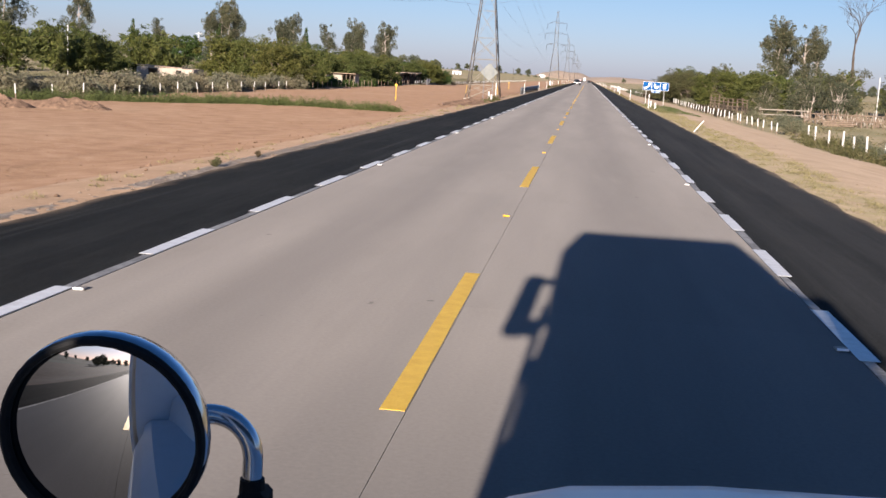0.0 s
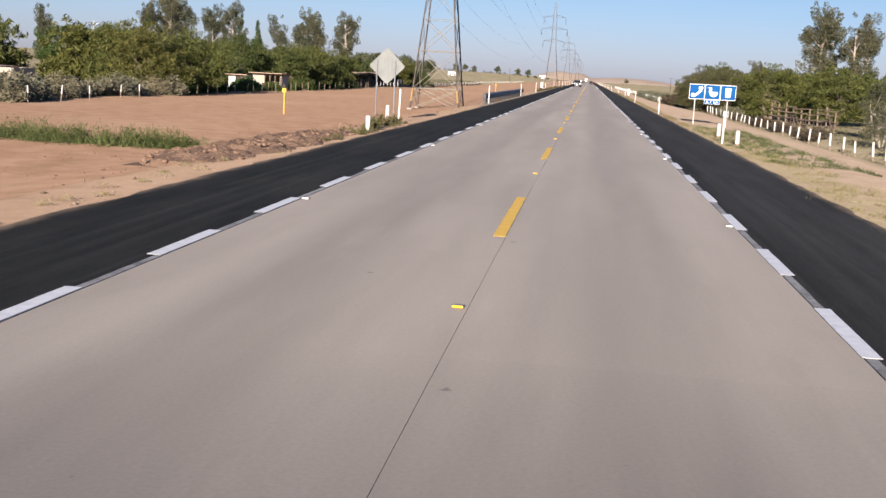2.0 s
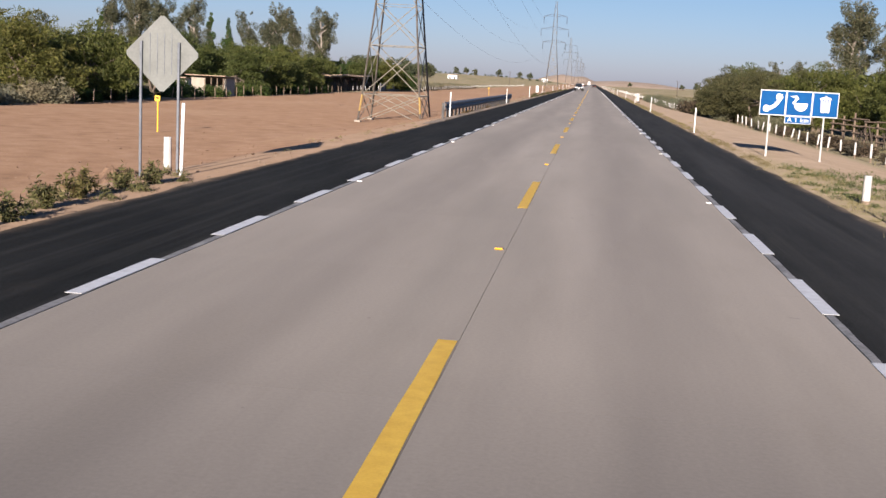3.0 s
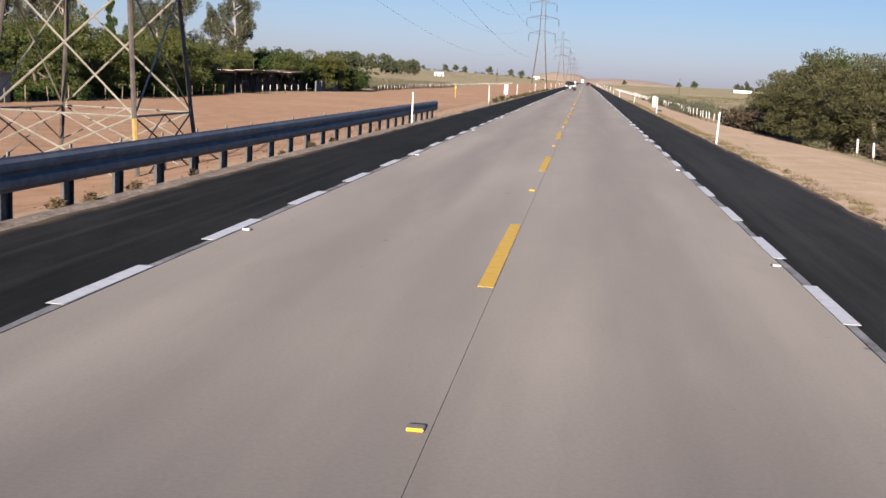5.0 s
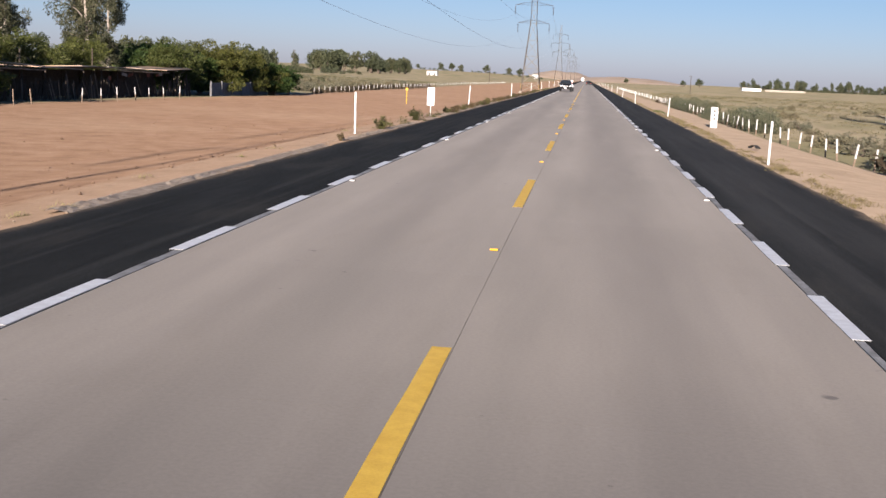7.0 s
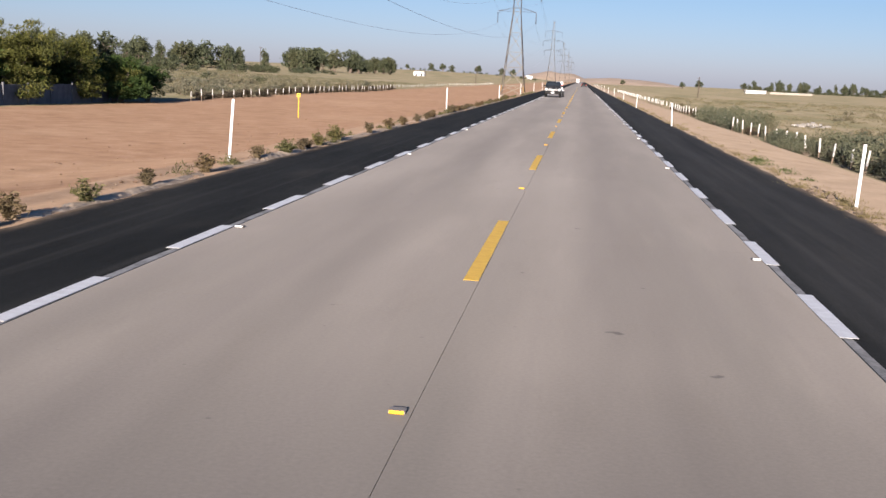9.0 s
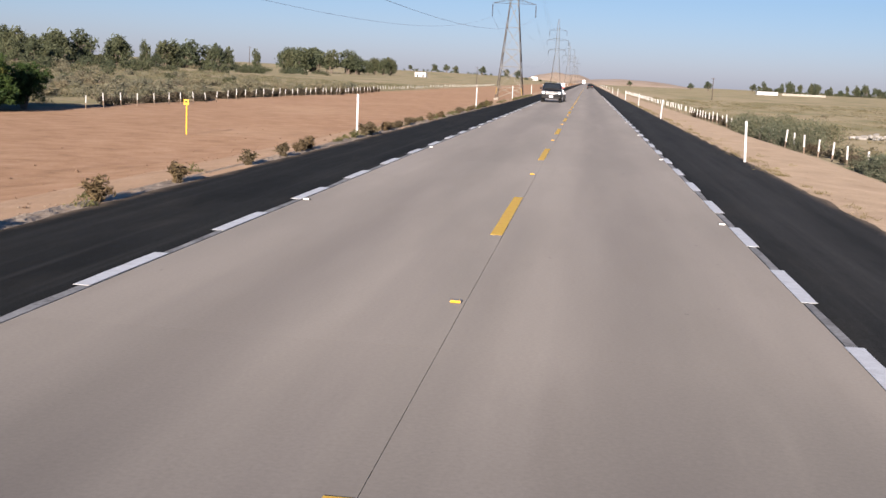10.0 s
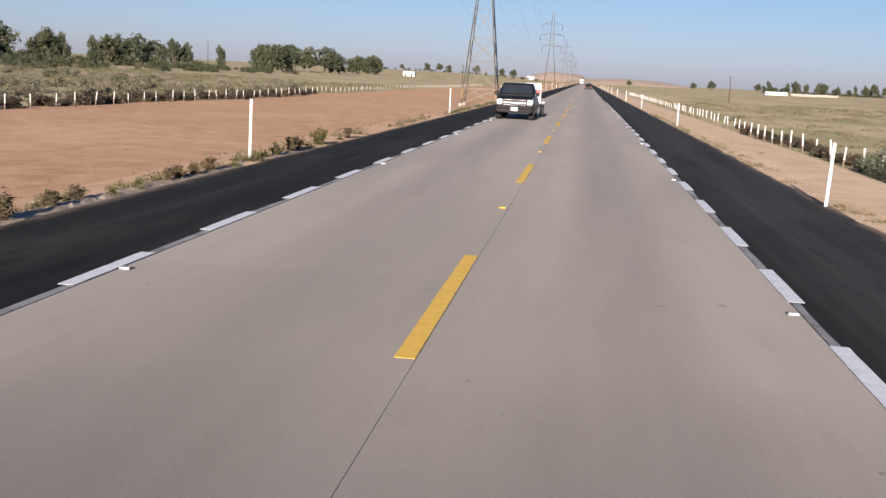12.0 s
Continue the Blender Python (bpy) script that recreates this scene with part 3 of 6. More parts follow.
for x, y, lean in LEFT_POSTS + RIGHT_POSTS + far_posts:
    copy_thing(master, pose(x, y, ground_z(x, y), 0, lean, random.uniform(-8, 8)) @ Matrix.Diagonal((1, 1, 1.04 if x < 0 else 0.90, 1)))
leaning = copy_thing(master, pose(6.1, 53.8, ground_z(6.1, 53.8) - 0.05, -8, 38, 0) @ Matrix.Diagonal((0.65, 0.8, 0.55, 1)))
tagged(leaning, "white roadside marker post knocked over and leaning")
bpy.data.objects.remove(master.children[0])
bpy.data.objects.remove(master.children[0])
bpy.data.objects.remove(master)
stub = stub_post()
stub.location = (-6.4, 90.3, ground_z(-6.4, 90.3))
for x, y, tall in ((-7.44, 100.0, 1.25), (6.71, 101.8, 1.05), (6.77, 96.0, 1.0)):
    put(stub, x, y, 0, 1, None, tall)


def kilometre_post(x, y):
    t = thing("kilometre_post", "white concrete kilometre post with worn dark lettering", "kilometre post", (x, y, ground_z(x, y)), "kilometre posts")
    part("slab", box(bmesh.new(), (0, 0, 0.5), (0.36, 0.16, 1.12), None, 0.02), WEATHERED_WHITE, t)
    for z, w in ((0.86, 0.08), (0.66, 0.06), (0.46, 0.08)):
        part("marking", box(bmesh.new(), (0, -0.083, z), (w, 0.008, 0.09)), BLACK_AND_GAP_SHADE, t, "dark lettering bar")


def reflector_board(x, y):
    """Two narrow white boards side by side on one thin post."""
    t = thing("reflector_board", "pair of narrow white marker boards on a thin post", "marker board", (x, y, ground_z(x, y)))
    part("post", box(bmesh.new(), (0, 0.03, 0.65), (0.05, 0.04, 1.4), None, 0.006), WEATHERED_WHITE, t)
    for dx in (-0.095, 0.095):
        part("board", box(bmesh.new(), (dx, 0, 0.98), (0.175, 0.016, 0.90), None, 0.005), WHITE_POST, t)


reflector_board(-6.6, 239.4)
kilometre_post(7.58, 242.7)


def diamond_sign():
    """A warning sign seen from the back: bare metal plate on two posts."""
    x, y = -7.5, 99.8
    t = thing("warning_sign", "diamond-shaped road sign seen from its bare metal back", "road sign", (x, y, ground_z(-7.5, y)))
    for px in (-0.42, 0.36):
        part("post", box(bmesh.new(), (px, -0.04, 1.25), (0.05, 0.045, 2.7), None, 0.006), GALV, t)
    r, c = 0.75, 2.36
    bm = bmesh.new()
    pts = []
    for k in range(4):
        a = math.pi / 2 * k
        for da in (-0.06, 0.06):
            pts.append((r * 0.99 * math.cos(a + da), c + r * 0.99 * math.sin(a + da)))
    prism(bm, pts, 0.012)
    part("plate", bm, SIGN_BACK, t)
    for px in (-0.25, -0.1, 0.05, 0.2):
        part("rib", box(bmesh.new(), (px, -0.006, c), (0.012, 0.008, 0.8)), GALV, t)


def disc_outline(cx, cz, r, a0, a1, n=10):
    return [(cx + r * math.cos(a0 + (a1 - a0) * k / n), cz + r * math.sin(a0 + (a1 - a0) * k / n)) for k in range(n + 1)]


def services_sign():
    """Blue services sign: three panels with white symbols and a small plate below."""
    x0, y0 = 6.68, 117.6
    turn = 0
    t = thing("services_sign", "blue roadside services sign with three white symbols on two posts", "road sign", (x0, y0, 0))
    wide, high, bottom = 2.58, 0.84, 1.36
    for px in (0.35, 2.15):
        z0 = ground_z(x0 + px, y0)
        part("post", rod(bmesh.new(), (px, 0.05, z0 - 0.1), (px, 0.05, bottom + high - 0.05), 0.03, None, 8), WEATHERED_WHITE, t)
    pw = wide / 3
    for k in range(3):
        cx = pw * (k + 0.5)
        panel = part("panel", box(bmesh.new(), (cx, 0, bottom + high / 2), (pw - 0.01, 0.016, high), None, 0.004), SIGN_WHITE, t, "blue panel with a white rim")
        part("field", box(bmesh.new(), (cx, -0.011, bottom + high / 2), (pw - 0.05, 0.008, high - 0.05)), SIGN_BLUE, panel)
        bm = bmesh.new()
        cz = bottom + high / 2
        lift = Matrix.Translation((0, -0.022, 0))
        if k == 0:
            arc = disc_outline(cx - 0.28, cz + 0.30, 0.58, -1.45, -0.12, 12)
            inner = disc_outline(cx - 0.28, cz + 0.30, 0.46, -1.25, -0.32, 12)
            prism(bm, arc + inner[::-1], 0.006, lift)
            for ax, az in ((-0.20, -0.20), (0.20, 0.20)):
                prism(bm, disc_outline(cx + ax, cz + az, 0.115, 0, 2 * math.pi * 13 / 14, 13), 0.006, Matrix.Translation((0, -0.025, 0)))
        elif k == 1:
            bowl = disc_outline(cx + 0.06, cz - 0.03, 0.22, math.pi, 2 * math.pi, 10)
            prism(bm, bowl + [(cx + 0.28, cz + 0.02), (cx - 0.16, cz + 0.02)], 0.006, lift)
            prism(bm, [(cx - 0.30, cz + 0.24), (cx - 0.10, cz + 0.27), (cx - 0.02, cz + 0.18), (cx - 0.16, cz + 0.0), (cx - 0.24, cz + 0.0), (cx - 0.12, cz + 0.17)], 0.006, lift)
        else:
            for q in range(4):
                u = -0.135 + 0.09 * q
                prism(bm, [(cx + u * 0.8 - 0.023, cz - 0.26), (cx + u * 0.8 + 0.023, cz - 0.26), (cx + u + 0.026, cz + 0.16), (cx + u - 0.026, cz + 0.16)], 0.006, lift)
            prism(bm, [(cx - 0.21, cz + 0.18), (cx + 0.21, cz + 0.18), (cx + 0.14, cz + 0.25), (cx + 0.05, cz + 0.25), (cx + 0.04, cz + 0.29), (cx - 0.04, cz + 0.29), (cx - 0.05, cz + 0.25), (cx - 0.14, cz + 0.25)], 0.006, lift)
        part("symbol", bm, SIGN_WHITE, panel, "white pictogram")
    plate = part("distance_plate", box(bmesh.new(), (wide / 2, 0, bottom - 0.13), (0.86, 0.016, 0.24), None, 0.004), SIGN_WHITE, t, "small blue distance plate")
    part("field", box(bmesh.new(), (wide / 2, -0.011, bottom - 0.13), (0.83, 0.008, 0.21)), SIGN_BLUE, plate)
    for ch, dx in (("A", -0.27), ("1", -0.06), ("k", 0.13), ("m", 0.28)):
        cu = bpy.data.curves.new("letter", "FONT")
        cu.body, cu.size, cu.align_x, cu.align_y, cu.extrude = ch, 0.22, "CENTER", "CENTER", 0.003
        tmp = new("letter", cu)
        me = bpy.data.meshes.new_from_object(tmp.evaluated_get(bpy.context.evaluated_depsgraph_get()))
        me.transform(pose(wide / 2 + dx, -0.02, bottom - 0.13, 90, 0, 0))
        bpy.data.objects.remove(tmp)
        me.materials.clear()
        link("letter", me, SIGN_WHITE, plate, "white letter")


diamond_sign()
services_sign()


def pipeline_marker(x, y):
    t = thing("pipeline_marker", "yellow pipeline marker post with a small plate", "marker post", (x, y, ground_z(x, y)), "pipeline markers")
    part("post", rod(bmesh.new(), (0, 0, -0.1), (0, 0, 1.75), 0.042, None, 10), YELLOW_POST, t)
    part("plate", box(bmesh.new(), (0, -0.07, 1.78), (0.30, 0.02, 0.30), None, 0.005), YELLOW_POST, t)
    part("marking", box(bmesh.new(), (0, -0.084, 1.80), (0.16, 0.008, 0.08)), BLACK_AND_GAP_SHADE, t)


pipeline_marker(-21.7, 135.9)
pipeline_marker(-20.8, 322.3)


def guard_rail():
    """Steel W-beam on posts with spacer blocks along the shoulder."""
    a, b = Vector((-6.84, 139.0, 0)), Vector((-6.84, 189.5, 0))
    t = thing("guard_rail", "galvanised steel highway guard rail on steel posts", "guard rail", a)
    length, along = (b - a).length, (b - a).normalized()
    turn = Matrix.Rotation(math.atan2(-along.x, along.y), 4, "Z")
    top = 0.71
    prof = [(0.0, 0.0), (0.012, -0.02), (0.075, -0.05), (0.083, -0.085), (0.075, -0.12), (0.012, -0.148), (0.0, -0.16), (0.012, -0.172), (0.075, -0.2), (0.083, -0.235), (0.075, -0.27), (0.012, -0.30), (0.0, -0.32)]
    step = 3.81
    n = math.ceil(length / step)
    for k in range(n):
        y0, y1 = k * step, min(length, (k + 1) * step + 0.15)
        bm = bmesh.new()
        rings = []
        # each length starts behind the end of the one before
        for y, out in ((y0, 0.0), (y1, 0.008)):
            rings.append([bm.verts.new((0.06 + out + x, y, top + z * 1.52)) for x, z in prof] + [bm.verts.new((0.056 + out + x, y, top + z * 1.52)) for x, z in prof[::-1]])
        m = len(rings[0])
        for i in range(m):
            j = (i + 1) % m
            bm.faces.new((rings[0][i], rings[0][j], rings[1][j], rings[1][i]))
        bm.faces.new(rings[0][::-1])
        bm.faces.new(rings[1])
        bmesh.ops.recalc_face_normals(bm, faces=bm.faces)
        bm.transform(turn)
        part("beam", bm, GALV, t)
    bm = bmesh.new()
    box(bm, (0.09, length + 0.06, top - 0.24), (0.07, 0.2, 0.46), None, 0.03)
    bm.transform(turn)
    part("end_piece", bm, GALV, t)
    post = bmesh.new()
    box(post, (-0.05, 0, top - 0.54), (0.012, 0.19, 1.0))
    box(post, (-0.05, 0.092, top - 0.54), (0.125, 0.012, 1.0))
    box(post, (-0.05, -0.092, top - 0.54), (0.125, 0.012, 1.0))
    pm = part("post", post, RAIL_POST, t)
    bl = part("spacer", box(bmesh.new(), (0.0, 0, top - 0.22), (0.11, 0.12, 0.36), None, 0.008), GALV, t)
    cap = part("reflector_tab", box(bmesh.new(), (0.0, 0, top + 0.03), (0.03, 0.07, 0.07), None, 0.008), POST_TAB, t, "pale tab on the rail's top")
    count = int(length / 1.905)
    for k in range(count + 1):
        p = turn @ Vector((0, 0.22 + k * 1.905, 0))
        for src, name in ((pm, "post"), (bl, "spacer"), (cap, "reflector_tab")):
            ob = src if k == 0 else link(name, src.data, None, t, src.get("label", ""))
            ob.matrix_local = Matrix.Translation(p) @ turn


guard_rail()


# ---- fences ----
def fence(x_of, y0, y1, step, height, label, seed, skip=(), white=0.55, r=0.048, top=None):
    t = thing("fence", label, "fence", (x_of(y0), y0, ground_z(x_of(y0), y0)))
    rng = random.Random(seed)
    upper = rod(bmesh.new(), (0, 0, height * (1 - white)), (0, 0, height), r, r * 0.94, 7)
    lower = rod(bmesh.new(), (0, 0, -0.2), (0, 0, height * (1 - white)), r * 0.9, r * 0.9, 7)
    base = t.location.copy()
    pu = pl = None
    for k in range(int((y1 - y0) / step)):
        y = y0 + k * step + rng.uniform(-0.09, 0.09) * step
        if not any(a < y < b for a, b in skip):
            x = x_of(y) + rng.uniform(-0.12, 0.12)
            m = Matrix.Translation(Vector((x, y, ground_z(x, y))) - base) @ pose(0, 0, 0, rng.gauss(0, 2.5), rng.gauss(0, 3.0), 0) @ Matrix.Scale(rng.uniform(0.9, 1.08), 4)
            if pu is None:
                pl = part("post", lower, POST_FOOT, t, "fence post with a white-painted top")
                pu = part("paint", upper, top or WEATHERED_WHITE, pl)
                pl.matrix_local = m
            else:
                q = link("post", pl.data, None, t, "fence post with a white-painted top")
                q.matrix_local = m
                link("paint", pu.data, None, q)
    return t


left_line = lambda y: -39.5 + 0.8 * math.sin(y * 0.02)
fence(left_line, 60, 160, 5.4, 1.2, "sparse white-topped fence posts among grey bushes", 3)
fence(left_line, 164, 270, 3.6, 1.2, "line of bare wooden fence posts in front of trees", 5, (), 0.55, 0.048, POST_FOOT)
fence(left_line, 273, 300, 3.6, 1.2, "short line of white-topped fence posts before the shelter", 16)
fence(left_line, 349, 760, 3.6, 1.2, "long line of white-topped fence posts beyond the dirt strip", 6)
fence(lambda y: 16.2 if y < 84 else 15.5, 46, 84, 3.4, 1.15, "line of white-topped fence posts in green brush", 8, (), 0.75, 0.062)
fence(lambda y: 15.5, 88, 224, 3.4, 0.92, "line of white-topped fence posts beside the highway", 4, ((197, 209),), 0.75, 0.058)
fence(lambda y: 15.5, 226, 700, 4.0, 1.24, "long line of white-topped fence posts below the road bank", 14, (), 0.64, 0.062)


# ---- power line ----
def pylon_master():
    t = thing("pylon", "tall steel lattice power pylon beside the highway", "pylon", group="power line pylons")
    H, TOP = 30.0, 16.5

    def corner(i, z):
        w = np.interp(z, [0, 1.8, 5.0, TOP, 24, H], [2.35, 2.15, 1.85, 0.75, 0.62, 0.25])
        return Vector(((-w, w, w, -w)[i], (-w * 1.08, -w * 1.08, w * 1.08, w * 1.08)[i], z))

    levels = [0, 2.0, 5.6, 8.6, 12.4, TOP, 19.5, 22.5, 25.5, H]
    for i in range(4):
        part("leg", tube(bmesh.new(), [corner(i, z) for z in levels], [0.075 if z < TOP else 0.05 for z in levels]), SHADED_PYLON_STEEL, t)
        if i < 2:
            part("leg_band", tube(bmesh.new(), [corner(i, z) for z in (0.75, 1.95)], [0.081, 0.081]), OCHRE, t, "faded ochre paint band")
        part("footing", box(bmesh.new(), (*corner(i, 0).xy, -0.17), (0.45, 0.45, 0.5), None, 0.03), BLOCK, t, "concrete footing")
    for i in range(4):
        j = (i + 1) % 4
        def bar(p, q, w):
            part("brace", angle_bar(bmesh.new(), p, q, w), LIT_BRACE_STEEL, t)

        for a, b in zip(levels, levels[1:]):
            w = 0.045 if a < 6 else 0.03
            bar(corner(i, a), corner(j, b), w)
            bar(corner(j, a), corner(i, b), w)
            if 0 < a:
                bar(corner(i, a), corner(j, a), w)
        for z in (2.0,):
            m = (corner(i, z) + corner(j, z)) / 2
            bar(m, corner(i, z - 1.1), 0.035)
            bar(m, corner(j, z - 1.1), 0.035)
    for z, half in ((TOP, 3.8), (20.8, 4.6), (25.0, 3.8)):
        for s in (-1, 1):
            tip = Vector((s * half, 0, z))
            for k in (0, 1, 2, 3):
                part("crossarm_bar", angle_bar(bmesh.new(), corner(k, z + (0.9 if k > 1 else 0.0)), tip, 0.04), SHADED_PYLON_STEEL, t)
        for s in (-1, 1):
            bm = bmesh.new()
            for k in range(12):
                rod(bm, (s * half, 0, z - 0.25 - 0.17 * k), (s * half, 0, z - 0.36 - 0.17 * k), 0.14, 0.05, 8)
            rod(bm, (s * half, 0, z), (s * half, 0, z - 2.3), 0.025, None, 5)
            part("insulator", bm, INSULATOR, t, "dark insulator string")
    return t


PYLONS = [(-13.6, 163.0), (-12.5, 464.0), (-13.0, 765.0), (-13.0, 1065.0), (-13.0, 1365.0), (-13.0, 1665.0)]
first = pylon_master()
first.location = (*PYLONS[0], -1.5)
for x, y in PYLONS[1:]:
    copy_thing(first, pose(x, y, -1.5))


def cable(p, q, sag):
    cu = bpy.data.curves.new("power_cable", "CURVE")
    cu.dimensions, cu.bevel_depth, cu.bevel_resolution = "3D", 0.011, 1
    sp = cu.splines.new("POLY")
    n = 36
    sp.points.add(n)
    for k in range(n + 1):
        f = k / n
        c = Vector(p).lerp(Vector(q), f)
        sp.points[k].co = (c.x, c.y, c.z - sag * 4 * f * (1 - f), 1)
    cu.materials.append(WIRE)
    tagged(new("power_cable", cu), "sagging bare aluminium power cable between pylons", "cable", "power cables", "")


for (xa, ya), (xb, yb) in zip([(-13.6, -137.0)] + PYLONS[:3], PYLONS[:4]):
    for z, half in ((16.5, 3.8), (20.8, 4.6), (25.0, 3.8)):
        for s in (-1, 1):
            cable((xa + s * half, ya, z - 3.8), (xb + s * half, yb, z - 3.8), 7.0)


def utility_pole(x, y, h, label, mat, r=0.13, arm=True):
    t = thing("utility_pole", label, "pole", (x, y, ground_z(x, y)))
    part("shaft", rod(bmesh.new(), (0, 0, -0.3), (0, 0, h), r, r * 0.65, 9), mat, t)
    if arm:
        part("crossarm", box(bmesh.new(), (0, 0, h - 0.4), (1.6, 0.09, 0.10)), mat, t)


utility_pole(42, 345, 7.5, "leaning pale concrete utility pole in the field", WEATHERED_WHITE, 0.14, False)
utility_pole(37.4, 149.3, 5.6, "pale concrete utility pole behind the fence", WEATHERED_WHITE, 0.085, False)
utility_pole(43, 656, 7.5, "wooden utility pole far out in the field", OLD_AND_SHADED_WOOD, 0.16)
utility_pole(-144, 742, 10.5, "wooden utility pole far out in the field", OLD_AND_SHADED_WOOD, 0.16)
utility_pole(-80.0, 232, 8.7, "pale utility pole with a crossarm above the trees", WEATHERED_WHITE, 0.13)
utility_pole(-69.9, 150, 7.0, "slim pale pole among the trees", WEATHERED_WHITE, 0.09, False)
utility_pole(-50, 790, 8.5, "wooden utility pole far out in the field", OLD_AND_SHADED_WOOD, 0.16)


# ---- trees ----
MESQ = [tree("mesquite_tree", "broad green mesquite tree behind the fence", 10 + k, 6.6, 8.6, MESQUITE_LEAF, leaves=15500, leaf=0.149, group="mesquite trees") for k in range(3)]
MESQ_FINE = tree("mesquite_tree", "broad feathery mesquite tree at the fence", 13, 6.6, 8.6, OLIVE_LEAF, leaves=36000, leaf=0.095, group="mesquite trees")
MESQ_BACK = [tree("mesquite_tree", "broad green mesquite tree in the back rows", 15 + k, 6.6, 8.6, MESQUITE_LEAF, leaves=5500, leaf=0.29, group="mesquite trees") for k in range(2)]
EUC = [tree("eucalyptus_tree", "tall grey-green eucalyptus with a ragged crown", 30 + k, 15, 5.6, EUC_LEAF, PALE_BARK, 0.30, leaves=10500, leaf=0.195, shape="tall", group="eucalyptus trees") for k in range(3)]
NARROW = [tree("narrow_tree", "slender upright dark green tree", 50 + k, 11, 3.0, DARK_LEAF, BARK, 0.2, leaves=6000, leaf=0.18, shape="narrow", group="slender trees") for k in range(2)]
DARKT = [tree("dark_tree", "dense dark green tree beyond the fence", 60 + k, 6.5, 7.0, DARK_LEAF, leaves=9000, leaf=0.22, group="dark trees") for k in range(2)]
# distance haze is put into this leaf colour: greyed and low in contrast
HAZED_LEAF = leaf_material("hazed_row_leaf", (0.048, 0.054, 0.030), (0.092, 0.098, 0.052), None, 0.1, 0.6)
FART = [tree("far_tree", "tree in a far row beyond the fields, leaves greyed for haze", 64 + k, 7.0, 6.0, HAZED_LEAF, leaves=850, leaf=0.5, group="far trees") for k in range(2)]
SALT = [shrub("saltbush", "grey-green saltbush shrub in the dry ground", 70 + k, 1.7, 2.6, GREY_LEAF, leaves=1400, leaf=0.125, group="saltbushes") for k in range(2)]
SALT_NEAR = [shrub("saltbush", "grey-green saltbush shrub beside the fence", 76 + k, 1.7, 2.6, SALT_LEAF, leaves=4000, leaf=0.072, group="saltbushes") for k in range(2)]
SHADEB = shrub("dark_bush", "dark green undergrowth below the trees", 82, 1.5, 3.0, DARK_LEAF, leaves=1500, leaf=0.15, group="undergrowth")
DARKB = shrub("dark_bush", "low dark dry bush at the fence foot", 80, 1.0, 2.4, BRUSH_LEAF, leaves=750, leaf=0.14, group="bushes at the fence")

FIELDB = shrub("field_bush", "low grey-green bush in the dry field", 84, 1.1, 2.8, GREY_LEAF, leaves=560, leaf=0.155, group="bushes in the field")
FARB = shrub("far_bush", "green bush in the far field, leaves dulled for haze", 88, 2.4, 4.6, HAZED_LEAF, leaves=420, leaf=0.30, group="bushes in the far field")
left_row = [(-44.5, 166, 1.1), (-50, 172, 1.1), (-43.7, 176, 1.05), (-44.2, 221, 1.0), (-44.7, 231, 1.1), (-43.9, 240, 1.0), (-44.7, 249, 1.1), (-44.2, 257, 0.95), (-53, 214, 0.95), (-54, 226, 1.1), (-54, 238, 1.1), (-53, 250, 1.1), (-46.2, 266, 0.9), (-53, 290, 0.9),
            (-46.7, 312, 1.1), (-45.2, 323, 1.0), (-44.2, 332, 0.88), (-53, 262, 1.1), (-54, 276, 1.1), (-66, 112, 0.9), (-70, 163, 0.95), (-77, 178, 1.0), (-66, 146, 1.1), (-70, 178, 1.2), (-62, 200, 1.2), (-56, 204, 0.8), (-64, 246, 1.2), (-60, 290, 1.2),
            (-52, 298, 1.05), (-42.5, 338, 0.72), (-66, 172, 1.1), (-56, 176, 1.1), (-57, 188, 1.1), (-60, 222, 1.15), (-58, 240, 1.1), (-72, 230, 1.1), (-76, 160, 1.2), (-84, 186, 1.2), (-68, 270, 1.1), (-76, 120, 1.1), (-86, 150, 1.2), (-56, 104, 1.0), (-68, 96, 1.1)]
rng0 = random.Random(5)
for k, (x, y, s) in enumerate(left_row):
    put(MESQ_BACK[k % 2] if x < -55.5 else MESQ[k % 3], x, y, rng0.uniform(0, 360), s * rng0.uniform(0.88, 1.08))
for k, (x, y, s) in enumerate([(-53, 302, 0.98), (-60.6, 299, 1.05), (-56, 315, 0.86), (-75, 290, 1.0), (-70, 262, 0.9), (-127, 390, 1.4), (-120, 384, 1.25), (-66, 330, 0.9), (-89, 233, 0.68), (-111, 349, 1.32), (-115, 344, 1.15), (-70, 308, 0.9), (-62.5, 119, 0.85), (-67, 121, 0.8), (-84, 92, 1.15), (-96, 210, 0.9), (-58, 283, 0.8), (-64, 305, 0.75)]):
    put(EUC[k % 3], x, y, rng0.uniform(0, 360), s)
for k, (x, y, s) in enumerate([(-87.5, 336, 1.4), (-83, 335, 1.3), (-98, 300, 1.15), (-118, 290, 1.1), (-90, 330, 1.15)]):
    put(NARROW[k % 2], x, y, rng0.uniform(0, 360), s)
for k, (x, y, s) in enumerate([(-50, 314, 1.05), (-46, 334, 0.85), (-44.5, 339, 0.75), (-41.5, 344, 0.6), (-43, 341, 0.7), (-56, 325, 1.0), (-69, 122, 0.85), (-80, 222, 1.3), (-46.4, 320, 0.8), (-46.2, 326, 0.9), (-46, 331, 0.85), (-41.8, 338, 0.75), (-120, 240, 1.3), (-130, 210, 1.3), (-105, 180, 1.2), (-98, 130, 1.2)]):
    put(DARKT[k % 2], x, y, rng0.uniform(0, 360), s)

